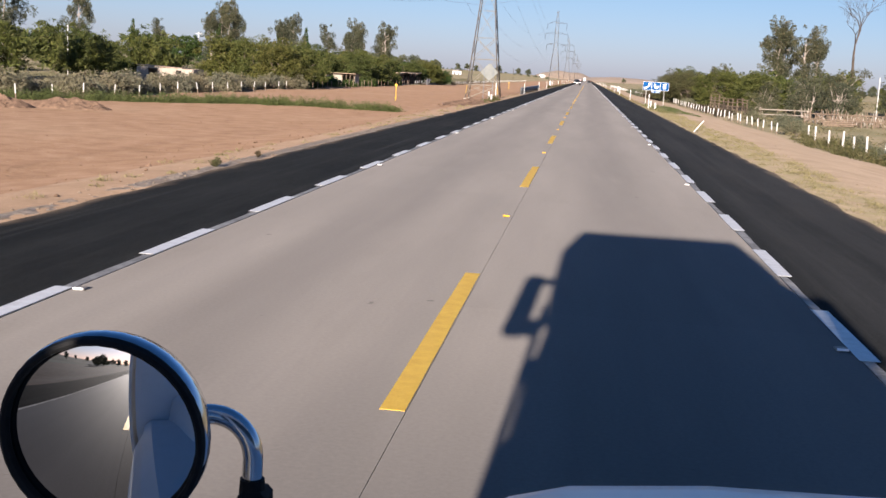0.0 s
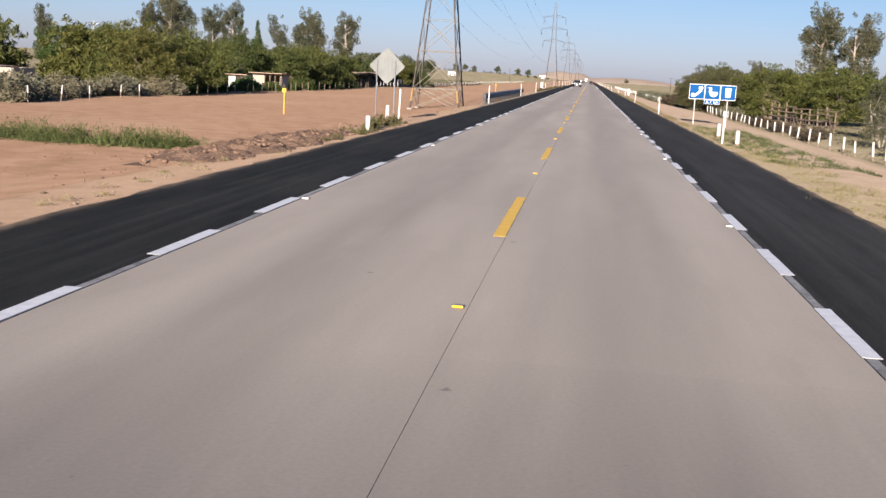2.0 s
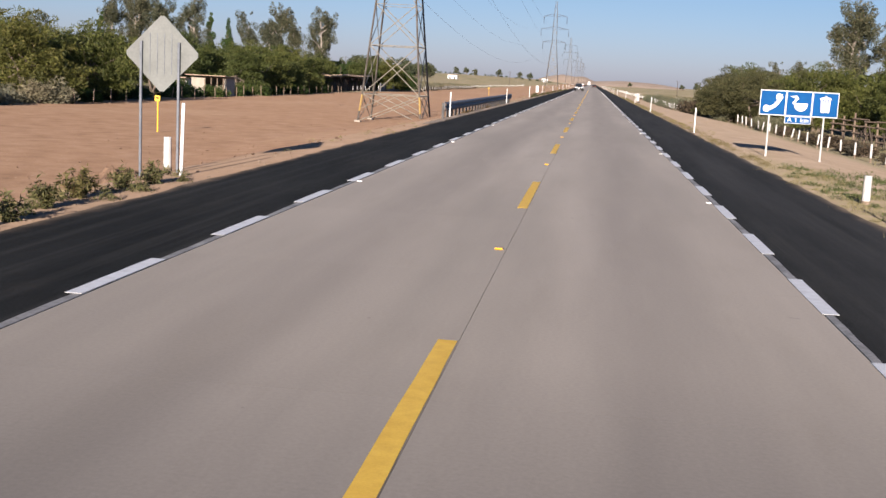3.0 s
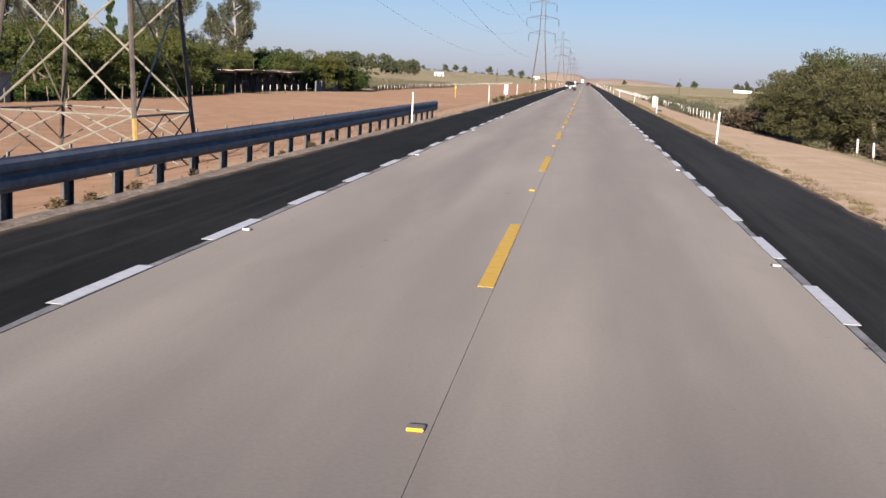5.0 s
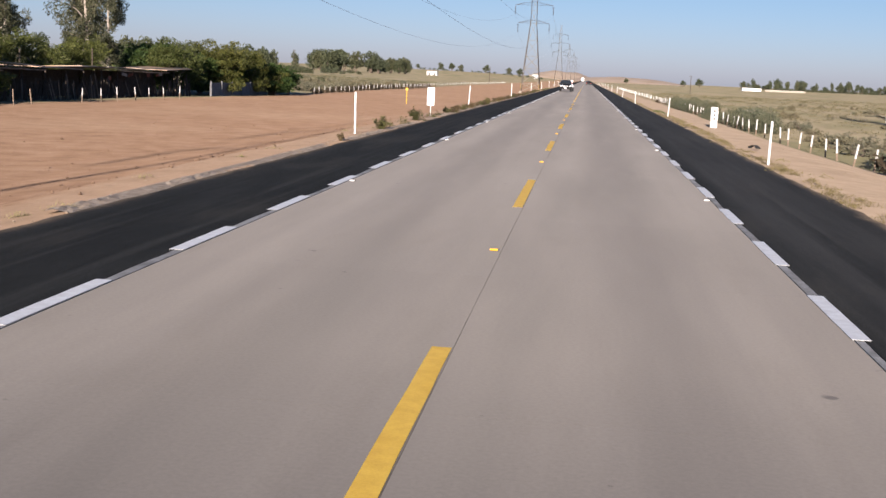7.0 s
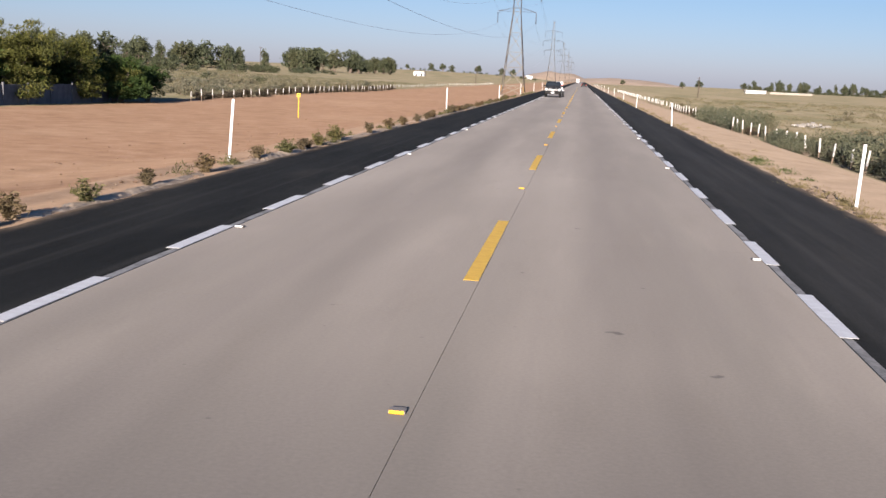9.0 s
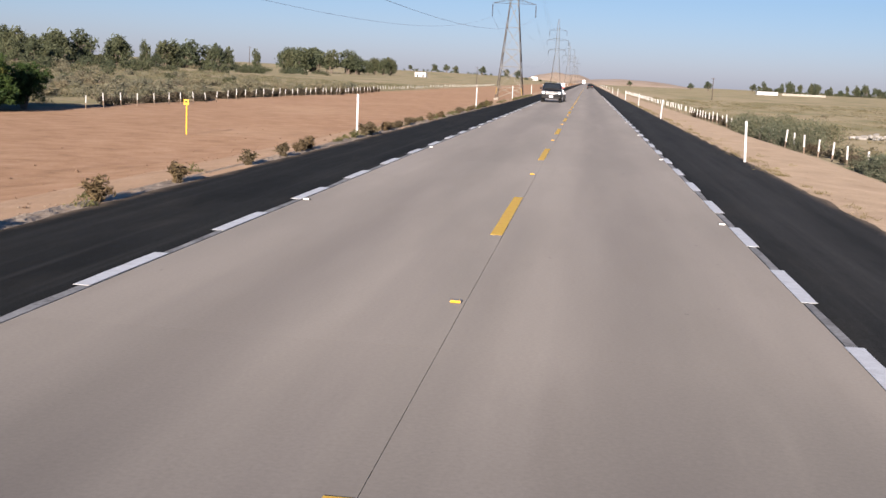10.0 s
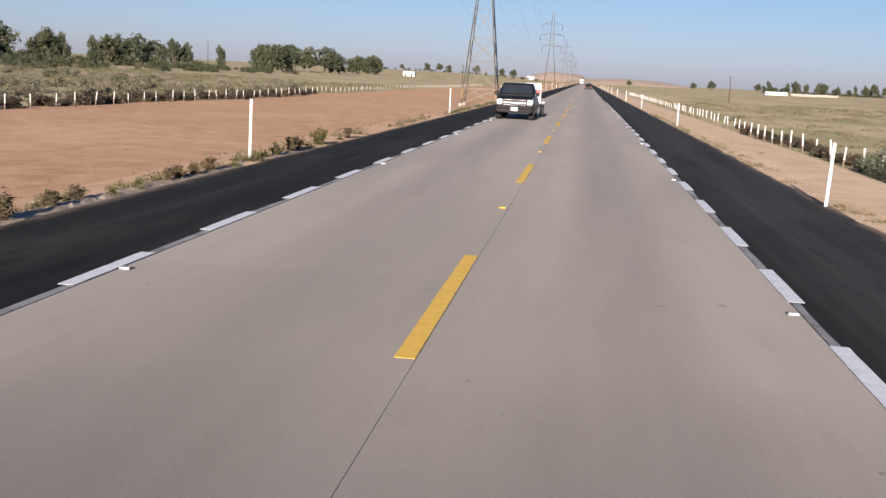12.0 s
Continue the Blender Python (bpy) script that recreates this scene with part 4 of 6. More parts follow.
right_row = [(31, 176, 0.9), (25.5, 181, 0.9), (26, 172, 0.95), (21, 183, 1.0), (17.5, 196, 0.95), (17.5, 205, 0.95), (16.5, 213, 0.85), (15.0, 207, 0.72), (15.5, 200, 0.62), (21, 222, 1.1), (17.2, 221, 0.85), (16.4, 227, 0.6), (26, 212, 1.1), (30, 196, 1.1), (34, 160, 1.0),
             (40, 185, 1.1), (33, 230, 1.1), (24, 232, 1.0), (46, 168, 1.0), (52, 190, 1.1), (58, 160, 1.0)]
for k, (x, y, s) in enumerate(right_row):
    put(MESQ_BACK[k % 2] if x > 29 else MESQ_FINE if x < 18 and y > 190 else MESQ[(k + 1) % 3], x, y, rng0.uniform(0, 360), s * rng0.uniform(0.88, 1.05))
for k, (x, y, s) in enumerate([(48.5, 300, 1.45), (54.2, 294, 1.25), (51.4, 307, 1.15), (59, 304, 1.2), (39, 321, 0.64)]):
    put(EUC[(k + 1) % 3], x, y, rng0.uniform(0, 360), s)
put(EUC[2], 23.2, 205, 0, 0.42)
for k, (x, y, s) in enumerate([(18, 116, 0.9), (16.5, 182, 0.8), (16.8, 187, 0.8), (16.5, 177, 1.0), (17.2, 191, 0.8), (17.4, 183, 0.9), (16.4, 180, 1.0), (14.6, 199.5, 0.9), (14.7, 203.5, 0.8), (16.5, 244, 0.8), (16.9, 286, 1.3), (16.8, 290, 1.5), (17.4, 295, 1.7), (17.2, 300, 1.5), (16.6, 304, 0.9), (15.0, 307, 0.8), (15.1, 312, 0.9), (15.2, 317, 0.95), (15.5, 321, 0.8), (17.4, 309, 1.2), (17.8, 315, 1.2), (17.6, 326, 0.7), (17.2, 333, 0.7),
                               (15.9, 341, 0.8), (15.2, 349.5, 1.2), (15.0, 354, 1.4), (15.1, 360, 1.5), (15.3, 366, 1.3), (15.6, 371, 0.9), (17.0, 346, 1.3), (16.9, 352, 1.55), (17.0, 358, 1.6), (17.4, 364, 1.35), (18.8, 349, 1.4), (19.0, 356, 1.45),
                               (16, 58, 0.7), (17, 66, 0.6), (18, 74, 0.7), (16.8, 88, 0.9), (18, 96, 0.9), (19, 106, 1.0)]):
    put(SALT_NEAR[k % 2], x, y, rng0.uniform(0, 360), s)
for k in range(64):
    x, y = -41.0 - rng0.uniform(0, 4), rng0.uniform(80, 166)
    put(SALT[k % 2], x, y, rng0.uniform(0, 360), rng0.uniform(1.05, 1.7))
for x, y in ((-42, 111), (-43, 116), (-42.4, 121), (-43, 105), (-42.2, 133)):
    put(SALT[0], x, y, y * 20, 1.35)
for k in range(42):
    yy = 164 + k * 4.06 + rng0.uniform(-1.5, 1.5)
    if 262 < yy < 336:
        continue
    put(SHADEB, -41.6 - rng0.uniform(0, 2.5), yy, rng0.uniform(0, 360), rng0.uniform(0.9, 1.7))
for k in range(60):
    put(DARKB, -40.3 - rng0.uniform(0, 1.6), 358 + k * 2.2 + rng0.uniform(-1, 1), rng0.uniform(0, 360), rng0.uniform(0.6, 1.25))
for k in range(52):
    put(DARKB, 16.2 + rng0.uniform(0, 1.2), 132 + k * 1.9 + rng0.uniform(-1, 1), rng0.uniform(0, 360), rng0.uniform(0.5, 1.0))
for x, y, sc in ((13.2, 221, 1.7), (13.5, 225, 2.0), (14.2, 218, 2.0), (14.0, 229, 1.5)):
    put(DARKB, x, y, y * 50, sc)
for k in range(46):
    put(DARKB, 15.9 + rng0.uniform(0, 0.9), 292 + k * 3 + rng0.uniform(-1, 1), rng0.uniform(0, 360), rng0.uniform(0.5, 1.0))

for k in range(150):
    x, y = (-44 - rng0.uniform(0, 90), 348 + rng0.uniform(0, 200)) if k % 3 else (17.5 + rng0.uniform(0, 70), 232 + rng0.uniform(0, 260))
    put(FIELDB, x, y, rng0.uniform(0, 360), rng0.uniform(0.5, 1.5) * (1 if k % 3 else 0.7))
for k in range(60):
    put(FIELDB, -150 - rng0.uniform(0, 80), 540 + rng0.uniform(0, 230), rng0.uniform(0, 360), rng0.uniform(1.2, 2.6))
for k in range(90):
    put(FIELDB, -43.2 - rng0.uniform(0, 32), 352 + rng0.uniform(0, 120), rng0.uniform(0, 360), rng0.uniform(0.8, 1.6))
for k in range(34):
    put(FIELDB, 17.2 + rng0.uniform(0, 6), 234 + rng0.uniform(0, 100), rng0.uniform(0, 360), rng0.uniform(0.6, 1.2))
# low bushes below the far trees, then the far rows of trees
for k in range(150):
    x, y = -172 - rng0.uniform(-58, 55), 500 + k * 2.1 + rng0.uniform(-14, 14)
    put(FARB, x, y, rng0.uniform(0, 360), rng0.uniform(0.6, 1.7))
for k in range(34):
    put(FARB, -66 - rng0.uniform(0, 70), 372 + rng0.uniform(0, 120), rng0.uniform(0, 360), rng0.uniform(0.45, 0.95))
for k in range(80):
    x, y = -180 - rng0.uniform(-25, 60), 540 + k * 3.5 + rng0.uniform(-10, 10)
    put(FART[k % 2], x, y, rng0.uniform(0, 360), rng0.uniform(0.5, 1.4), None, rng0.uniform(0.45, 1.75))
for x, y, s in ((-167, 627, 1.9), (-160, 640, 1.7), (-172, 615, 1.8), (-156, 698, 1.9), (-150, 706, 1.6), (-162, 690, 1.7), (-180, 600, 1.8)):
    put(FART[0], x, y, rng0.uniform(0, 360), s * 0.95)
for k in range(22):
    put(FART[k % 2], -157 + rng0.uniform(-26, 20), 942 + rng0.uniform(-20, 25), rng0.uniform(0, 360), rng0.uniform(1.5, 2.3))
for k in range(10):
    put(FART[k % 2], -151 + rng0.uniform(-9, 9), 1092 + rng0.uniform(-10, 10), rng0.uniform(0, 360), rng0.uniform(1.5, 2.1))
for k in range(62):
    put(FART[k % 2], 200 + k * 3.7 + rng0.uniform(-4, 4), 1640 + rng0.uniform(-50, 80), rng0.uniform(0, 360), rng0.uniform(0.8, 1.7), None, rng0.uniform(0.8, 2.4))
for k in range(90):
    put(FARB, 196 + k * 2.7 + rng0.uniform(-4, 4), 1610 + rng0.uniform(-30, 60), rng0.uniform(0, 360), rng0.uniform(0.9, 1.9), None, rng0.uniform(1.0, 2.2))
for k in range(60):
    put(FARB, -360 + k * 5.2 + rng0.uniform(-8, 8), 1690 + rng0.uniform(-10, 90), rng0.uniform(0, 360), rng0.uniform(0.7, 1.5), None, rng0.uniform(0.8, 1.6))
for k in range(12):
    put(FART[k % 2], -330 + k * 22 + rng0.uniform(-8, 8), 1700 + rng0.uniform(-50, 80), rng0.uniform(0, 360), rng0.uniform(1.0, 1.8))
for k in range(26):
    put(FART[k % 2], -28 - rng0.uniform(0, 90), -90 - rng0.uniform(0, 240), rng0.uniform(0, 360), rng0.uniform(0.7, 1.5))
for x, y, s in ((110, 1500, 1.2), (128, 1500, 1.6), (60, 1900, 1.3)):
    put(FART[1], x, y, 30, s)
for m in MESQ + [MESQ_FINE] + MESQ_BACK + EUC + NARROW + DARKT + SALT + SALT_NEAR + FART + [DARKB, SHADEB, FIELDB, FARB]:
    for c in list(m.children):
        bpy.data.objects.remove(c)
    bpy.data.objects.remove(m)


def bare_tree(x, y, h):
    t = thing("bare_tree", "tall leafless tree with thin bare branches", "tree", (x, y, ground_z(x, y)))
    rng = random.Random(8)
    bm = bmesh.new()

    def grow(p, d, length, r, depth):
        q = p + d * length
        rod(bm, p, q, r, r * 0.7, 5 if depth < 3 else 4)
        if depth < 6:
            for _ in range(3 if depth < 1 else rng.choice((2, 2, 3))):
                nd = (d + Vector((rng.gauss(0, 0.62), rng.gauss(0, 0.62), rng.gauss(0.10, 0.2)))).normalized()
                grow(q, nd, length * (1.5 if depth == 0 else rng.uniform(0.66, 0.9)), r * 0.64, depth + 1)

    rod(bm, (0, 0, -0.2), (0.3, 0, h * 0.2), 0.26, 0.23, 8)
    rod(bm, (0.3, 0, h * 0.2), (0.1, 0, h * 0.42), 0.23, 0.18, 8)
    grow(Vector((0.1, 0, h * 0.42)), Vector((0.03, 0, 1)), h * 0.08, 0.17, 0)
    part("branching_trunk", bm, OLD_AND_SHADED_WOOD, t)


bare_tree(41.4, 184, 21.5)
DRY = tree("dry_tree", "half-bare grey-brown tree with thin foliage", 91, 6.5, 5.5, EUC_LEAF, PALE_BARK, 0.2, leaves=4500, leaf=0.13, group="half-bare trees")
for x, y, s in ((30, 138, 1.0), (26, 133, 0.9), (35, 128, 1.1), (22, 138, 0.8), (28, 146, 1.1), (33, 150, 1.2), (19.5, 126, 0.55)):
    put(DRY, x, y, x * 40, s)
for c in list(DRY.children):
    bpy.data.objects.remove(c)
bpy.data.objects.remove(DRY)


# ---- buildings ----
def wall_block(bm, x0, y0, x1, y1, z0, z1, thick=0.2):
    d = Vector((x1 - x0, y1 - y0, 0))
    m = Matrix.Rotation(math.atan2(d.y, d.x), 4, "Z")
    return box(bm, ((x0 + x1) / 2, (y0 + y1) / 2, (z0 + z1) / 2), (d.length, thick, z1 - z0), m)


def ruin():
    x, y = -58.2, 157
    t = thing("ruined_house", "pale crumbling block house with a rusty roof and dark doorway", "house", (x, y, ground_z(x, y)))
    for a, b, z1 in ((-4.6, -2.9, 2.0), (-1.5, 3.6, 1.9)):
        part("wall", wall_block(bmesh.new(), a, 0, b, 0, -0.2, z1), RUIN_WALL, t)
    part("lintel", wall_block(bmesh.new(), -2.9, 0, -1.5, 0, 1.8, 2.0), RUIN_WALL, t)
    for a in (-4.6, 3.6):
        part("wall", wall_block(bmesh.new(), a, 0.1, a, 4.5, -0.2, 1.9), RUIN_WALL, t)
    part("wall", wall_block(bmesh.new(), -4.6, 4.5, 3.6, 4.5, -0.2, 1.9), RUIN_WALL, t)
    part("roof", box(bmesh.new(), (-1.4, 2.5, 2.06), (6.8, 4.6, 0.1), Matrix.Rotation(radians(2), 4, "Y")), ROOF_TIN, t, "sagging rusty roof sheet")
    # no hole here: a dark plate gives the shade inside a window
    part("window", box(bmesh.new(), (1.6, -0.104, 1.35), (0.8, 0.02, 0.6)), BLACK_AND_GAP_SHADE, t, "dark plate painted as a shaded window opening")


def hut(x, y, w, d, h, label, wallmat, roofmat, stakes=0):
    t = thing("shed", label, "shed", (x, y, ground_z(x, y)), "sheds behind the fence")
    part("wall", wall_block(bmesh.new(), -w / 2, 0, -w * 0.1, 0, -0.2, h), wallmat, t)
    for a in (-w / 2, w / 2):
        part("wall", wall_block(bmesh.new(), a, 0.1, a, d, -0.2, h), wallmat, t)
    part("wall", wall_block(bmesh.new(), -w / 2, d, w / 2, d, -0.2, h), wallmat, t)
    for a in np.linspace(-w * 0.05, w / 2, 4):
        part("post", rod(bmesh.new(), (a, -0.6, -0.2), (a, -0.6, h), 0.07, None, 6), WOOD, t)
    part("roof", box(bmesh.new(), (0, d / 2 - 0.4, h + 0.12), (w + 0.8, d + 1.6, 0.09), Matrix.Rotation(radians(-3), 4, "X")), roofmat, t)


ruin()
hut(-43.4, 207, 4.0, 3.5, 2.1, "low block shed with a flat rusty tin roof", BLOCK, ROOF_TIN)
hut(-49.2, 212, 2.6, 2.0, 1.7, "small whitewashed shed beside the trees", LIME, ROOF_TIN)


def ramada():
    """Long low stick shelter with a sagging roof of poles and a stake fence in front."""
    x, y = -44.5, 285
    z = ground_z(x, y)
    t = thing("pole_shelter", "long animal shelter of rough poles with tin roof, wood darkened for shade", "shed", (x, y, z))
    rng = random.Random(12)
    length = 50
    # posts, back wall and stakes have the tree row's shade in their colour
    for k in range(14):
        yy = -length / 2 + length * k / 13
        part("post", rod(bmesh.new(), (0, yy, -0.2), (rng.uniform(-0.1, 0.1), yy, 2.5 + rng.uniform(-0.2, 0.3)), 0.09, 0.07, 6), OLD_AND_SHADED_WOOD, t)
        part("post", rod(bmesh.new(), (-4, yy, -0.2), (-4, yy, 2.6), 0.09, 0.07, 6), OLD_AND_SHADED_WOOD, t)
    for k in range(7):
        y0 = -length / 2 + k * length / 7
        tilt = Matrix.Rotation(radians(rng.uniform(-3, 3)), 4, "Y") @ Matrix.Rotation(radians(rng.uniform(-1.6, 1.6)), 4, "X")
        part("roof", box(bmesh.new(), (-2, y0 + length / 14, 2.62 + rng.uniform(-0.18, 0.25)), (5.2, length / 7 + 0.3, 0.07), tilt), ROOF_TIN, t, "rusty roof sheet")
    part("back_wall", box(bmesh.new(), (-4.1, 0, 1.2), (0.1, length, 2.6)), OLD_AND_SHADED_WOOD, t)
    for k in range(150):
        yy = -length / 2 + length * k / 149 + rng.uniform(-0.1, 0.1)
        part("stake", rod(bmesh.new(), (0.5 + rng.uniform(-0.15, 0.15), yy, -0.2), (0.5 + rng.uniform(-0.2, 0.2), yy + rng.uniform(-0.2, 0.2), rng.uniform(1.1, 1.9)), 0.06, 0.045, 5), OLD_AND_SHADED_WOOD, t)
    for y0, y1, z0, z1 in ((-25, -11, 3.35, 2.85), (-12, -1, 2.75, 2.95), (2, 13, 2.95, 2.7), (10, 24, 2.85, 3.0)):
        part("plank", box(bmesh.new(), (0.55, (y0 + y1) / 2, (z0 + z1) / 2), (0.25, y1 - y0, 0.07), Matrix.Rotation(math.atan2(z1 - z0, y1 - y0), 4, "X"), 0.01), BLOCK, t, "pale roof plank")
    for k in range(16):
        yy = rng.uniform(-24, 10)
        part("stick", rod(bmesh.new(), (0.9, yy, -0.1), (0.6, yy + rng.uniform(-0.9, 0.9), rng.uniform(1.2, 2.3)), 0.06, 0.045, 5), WOOD, t)
    for k in range(7):
        part("rag", box(bmesh.new(), (0.3, rng.uniform(-6, 22), rng.uniform(1.8, 2.4)), (0.06, rng.uniform(0.5, 1.4), rng.uniform(0.2, 0.5)), Matrix.Rotation(rng.uniform(-0.2, 0.2), 4, "X"), 0.01), rng.choice((RUST, RUST, BLOCK)), t, "rusty hanging sheet")
    part("mast", rod(bmesh.new(), (-1, 2, 0), (-1, 2, 4.6), 0.06, None, 6), OLD_AND_SHADED_WOOD, t)
    part("mast", rod(bmesh.new(), (-1, -12, 0), (-1, -12, 4.2), 0.06, None, 6), OLD_AND_SHADED_WOOD, t)


ramada()


def yard_wall():
    t = thing("yard_wall", "grey block yard wall with posts, colour darkened for the trees' shade", "wall", (-43.0, 332, ground_z(-43, 332)))
    for k in range(6):
        y0 = -18 + k * 4
        part("panel", box(bmesh.new(), (0, y0 + 2, 0.75), (0.15, 3.85, 1.9), None, 0.01), SHADED_WALL, t)
        part("post", box(bmesh.new(), (0.12, y0, 0.85), (0.16, 0.16, 2.1), None, 0.01), SHADED_WALL, t)


yard_wall()


def corral():
    t = thing("corral", "corral of rough weathered poles and stacked wood", "corral", (29, 118, ground_z(29, 118)))
    rng = random.Random(4)
    for k in range(26):
        x = -6 + k * 0.55
        part("stake", rod(bmesh.new(), (x, rng.uniform(-0.4, 0.4), -0.2), (x + rng.uniform(-0.25, 0.25), rng.uniform(-0.4, 0.4), rng.uniform(1.0, 1.7)), 0.07, 0.05, 5), WOOD, t)
    for z in (0.6, 1.15):
        part("rail", rod(bmesh.new(), (-6.2, -0.1, z), (8, 0.1, z + 0.1), 0.06, 0.05, 6), WOOD, t)
    for z in (0.75, 1.25):
        part("rail", rod(bmesh.new(), (-10.2, 3, z), (-5.0, 3.2, z + 0.06), 0.05, 0.045, 6), BLOCK, t, "pale barkless pole")
    for x in (-10, -8.3, -6.6, -5.1):
        part("stake", rod(bmesh.new(), (x, 3.08, -0.2), (x + 0.05, 3.08, 1.45), 0.06, 0.05, 6), WOOD, t)
    for k in range(9):
        z = 0.1 + 0.17 * (k // 4)
        part("log", rod(bmesh.new(), (-4.4 + rng.uniform(-0.2, 0.2), -1.2 - 0.2 * (k % 4), z), (-1.6 + rng.uniform(-0.3, 0.3), -1.1 - 0.2 * (k % 4), z + 0.04), 0.1, 0.08, 7), WOOD, t, "cut log")


corral()


def wood_pen(x0, y0, x1, y1):
    """A stock pen of rough upright posts with crooked rails."""
    t = thing("wood_pen", "stock pen of rough brown posts and crooked rails", "pen", (x0, y0, ground_z(x0, y0)))
    rng = random.Random(19)
    a, b = Vector((0, 0, 0)), Vector((x1 - x0, y1 - y0, 0))
    n = 9
    for k in range(n):
        p = a.lerp(b, k / (n - 1))
        part("post", rod(bmesh.new(), (p.x, p.y, -0.3), (p.x + rng.uniform(-0.1, 0.1), p.y, rng.uniform(1.7, 2.3)), 0.085, 0.065, 6), WOOD, t)
    for k in range(n - 1):
        p, q = a.lerp(b, k / (n - 1)), a.lerp(b, (k + 1) / (n - 1))
        for z in (0.5, 0.95, 1.4, 1.8):
            if rng.random() < 0.85:
                part("rail", rod(bmesh.new(), (p.x - 0.15, p.y - 0.06, z + rng.uniform(-0.12, 0.12)), (q.x + 0.15, q.y - 0.06, z + rng.uniform(-0.12, 0.12)), 0.055, 0.04, 6), WOOD, t)
    for k in range(24):
        p = a.lerp(b, rng.random())
        part("stake", rod(bmesh.new(), (p.x, p.y + 0.15, -0.2), (p.x + rng.uniform(-0.5, 0.5), p.y + 0.2, rng.uniform(0.8, 1.7)), 0.05, 0.035, 5), OLD_AND_SHADED_WOOD, t)


wood_pen(18.2, 162, 21.6, 150)


def wood_stack(x, y):
    """Stakes and sticks piled in a heap against one another."""
    t = thing("wood_stack", "heap of pale brown sticks and broken boards", "wood stack", (x, y, ground_z(x, y)))
    rng = random.Random(27)
    for k in range(70):
        u = rng.uniform(-2.6, 2.6)
        lean = rng.uniform(-0.9, 0.9)
        top = rng.uniform(0.7, 1.7) * (1 - 0.1 * abs(u))
        part("stick", rod(bmesh.new(), (u, rng.uniform(-0.7, 0.7), -0.1), (u + lean, rng.uniform(-0.3, 0.3), top), 0.05, 0.03, 5), rng.choice((WOOD, BLOCK, WOOD)), t)


wood_stack(26.6, 122)
wood_stack(31.0, 124)


def far_building(name, label, x, y, w, d, h, mat, doors=0):
    t = thing(name, label, "building", (x, y, ground_z(x, y)))
    part("wall", box(bmesh.new(), (0, 0, h / 2), (w, d, h + 0.4), None, 0.03), mat, t)
    part("roof", box(bmesh.new(), (0, 0, h + 0.27), (w + 0.5, d + 0.5, 0.14), None, 0.02), ROOF_TIN if doors else LIME, t)
    for k in range(doors):
        part("door", box(bmesh.new(), (-w / 2 + (k + 0.5) * w / doors, -d / 2 - 0.03, 1.1), (1.2, 0.08, 2.2)), BLACK_AND_GAP_SHADE, t)


far_building("long_white_shed", "long low white farm shed out in the field", 142, 1192, 16, 8, 2.2, LIME)
far_building("field_wall", "long low whitewashed wall out in the field", 172, 1200, 34, 0.4, 1.3, BLOCK)
far_building("white_house", "small white farmhouse far beyond the field", -134, 1186, 9, 7, 3.4, LIME, 2)
far_building("white_store", "white roadside building far down the highway", -70, 1800, 9, 9, 4.5, LIME, 3)


def hill(name, label, cx, cy, wide, deep, high, seed):
    bm = bmesh.new()
    nx, ny = 60, 10
    grid = []
    for j in range(ny + 1):
        row = []
        for i in range(nx + 1):
            u, v = i / nx * 2 - 1, j / ny * 2 - 1
            z = high * max(0, 1 - u * u) ** 0.8 * max(0, 1 - v * v) * (0.85 + 0.12 * noise.noise((u * 3, v * 2, seed)))
            row.append(bm.verts.new((cx + u * wide / 2, cy + v * deep / 2, z - 2.2)))
        grid.append(row)
    for j in range(ny):
        for i in range(nx):
            bm.faces.new((grid[j][i], grid[j][i + 1], grid[j + 1][i + 1], grid[j + 1][i]))
    tagged(part(name, bm, HILL), label, "hill", kind="structure")


hill("sand_hill", "low bare sandy hill on the horizon", 70, 2350, 230, 300, 13, 2)
hill("sand_hill", "low bare sandy hill on the horizon", -52, 2500, 150, 300, 22, 9)


# ---- vehicles ----
CAR_BLACK = simple("black_car_paint", (0.006, 0.006, 0.007), (0.010, 0.010, 0.011), 0.35, 2, 0, 0, 0.15)
CAR_WHITE = simple("white_car_paint", (0.72, 0.72, 0.72), (0.8, 0.8, 0.8), 0.3, 2, 0, 0)
CAR_GLASS = simple("tinted_glass", (0.02, 0.025, 0.03), (0.03, 0.035, 0.04), 0.08, 1, 0, 0, 0.8)
CHROME = simple("chrome", (0.4, 0.4, 0.4), (0.55, 0.55, 0.55), 0.25, 4, 1.0, 0)
LAMP = simple("headlight_lens", (0.75, 0.75, 0.76), (0.9, 0.9, 0.9), 0.15, 4, 0, 0)
RUBBER = simple("tyre_rubber", (0.015, 0.015, 0.015), (0.03, 0.03, 0.03), 0.85, 10)
RED = simple("red_paint", (0.5, 0.03, 0.02), (0.6, 0.05, 0.03), 0.4, 4, 0, 0)


def wheel(t, x, y, r=0.39, w=0.26):
    tyre = part("wheel", rod(bmesh.new(), (x - w / 2, y, r), (x + w / 2, y, r), r, None, 20), RUBBER, t)
    s = math.copysign(w / 2, x)
    part("rim", rod(bmesh.new(), (x + s - 0.02, y, r), (x + s + 0.015, y, r), r * 0.62, r * 0.55, 14), CHROME, tyre)


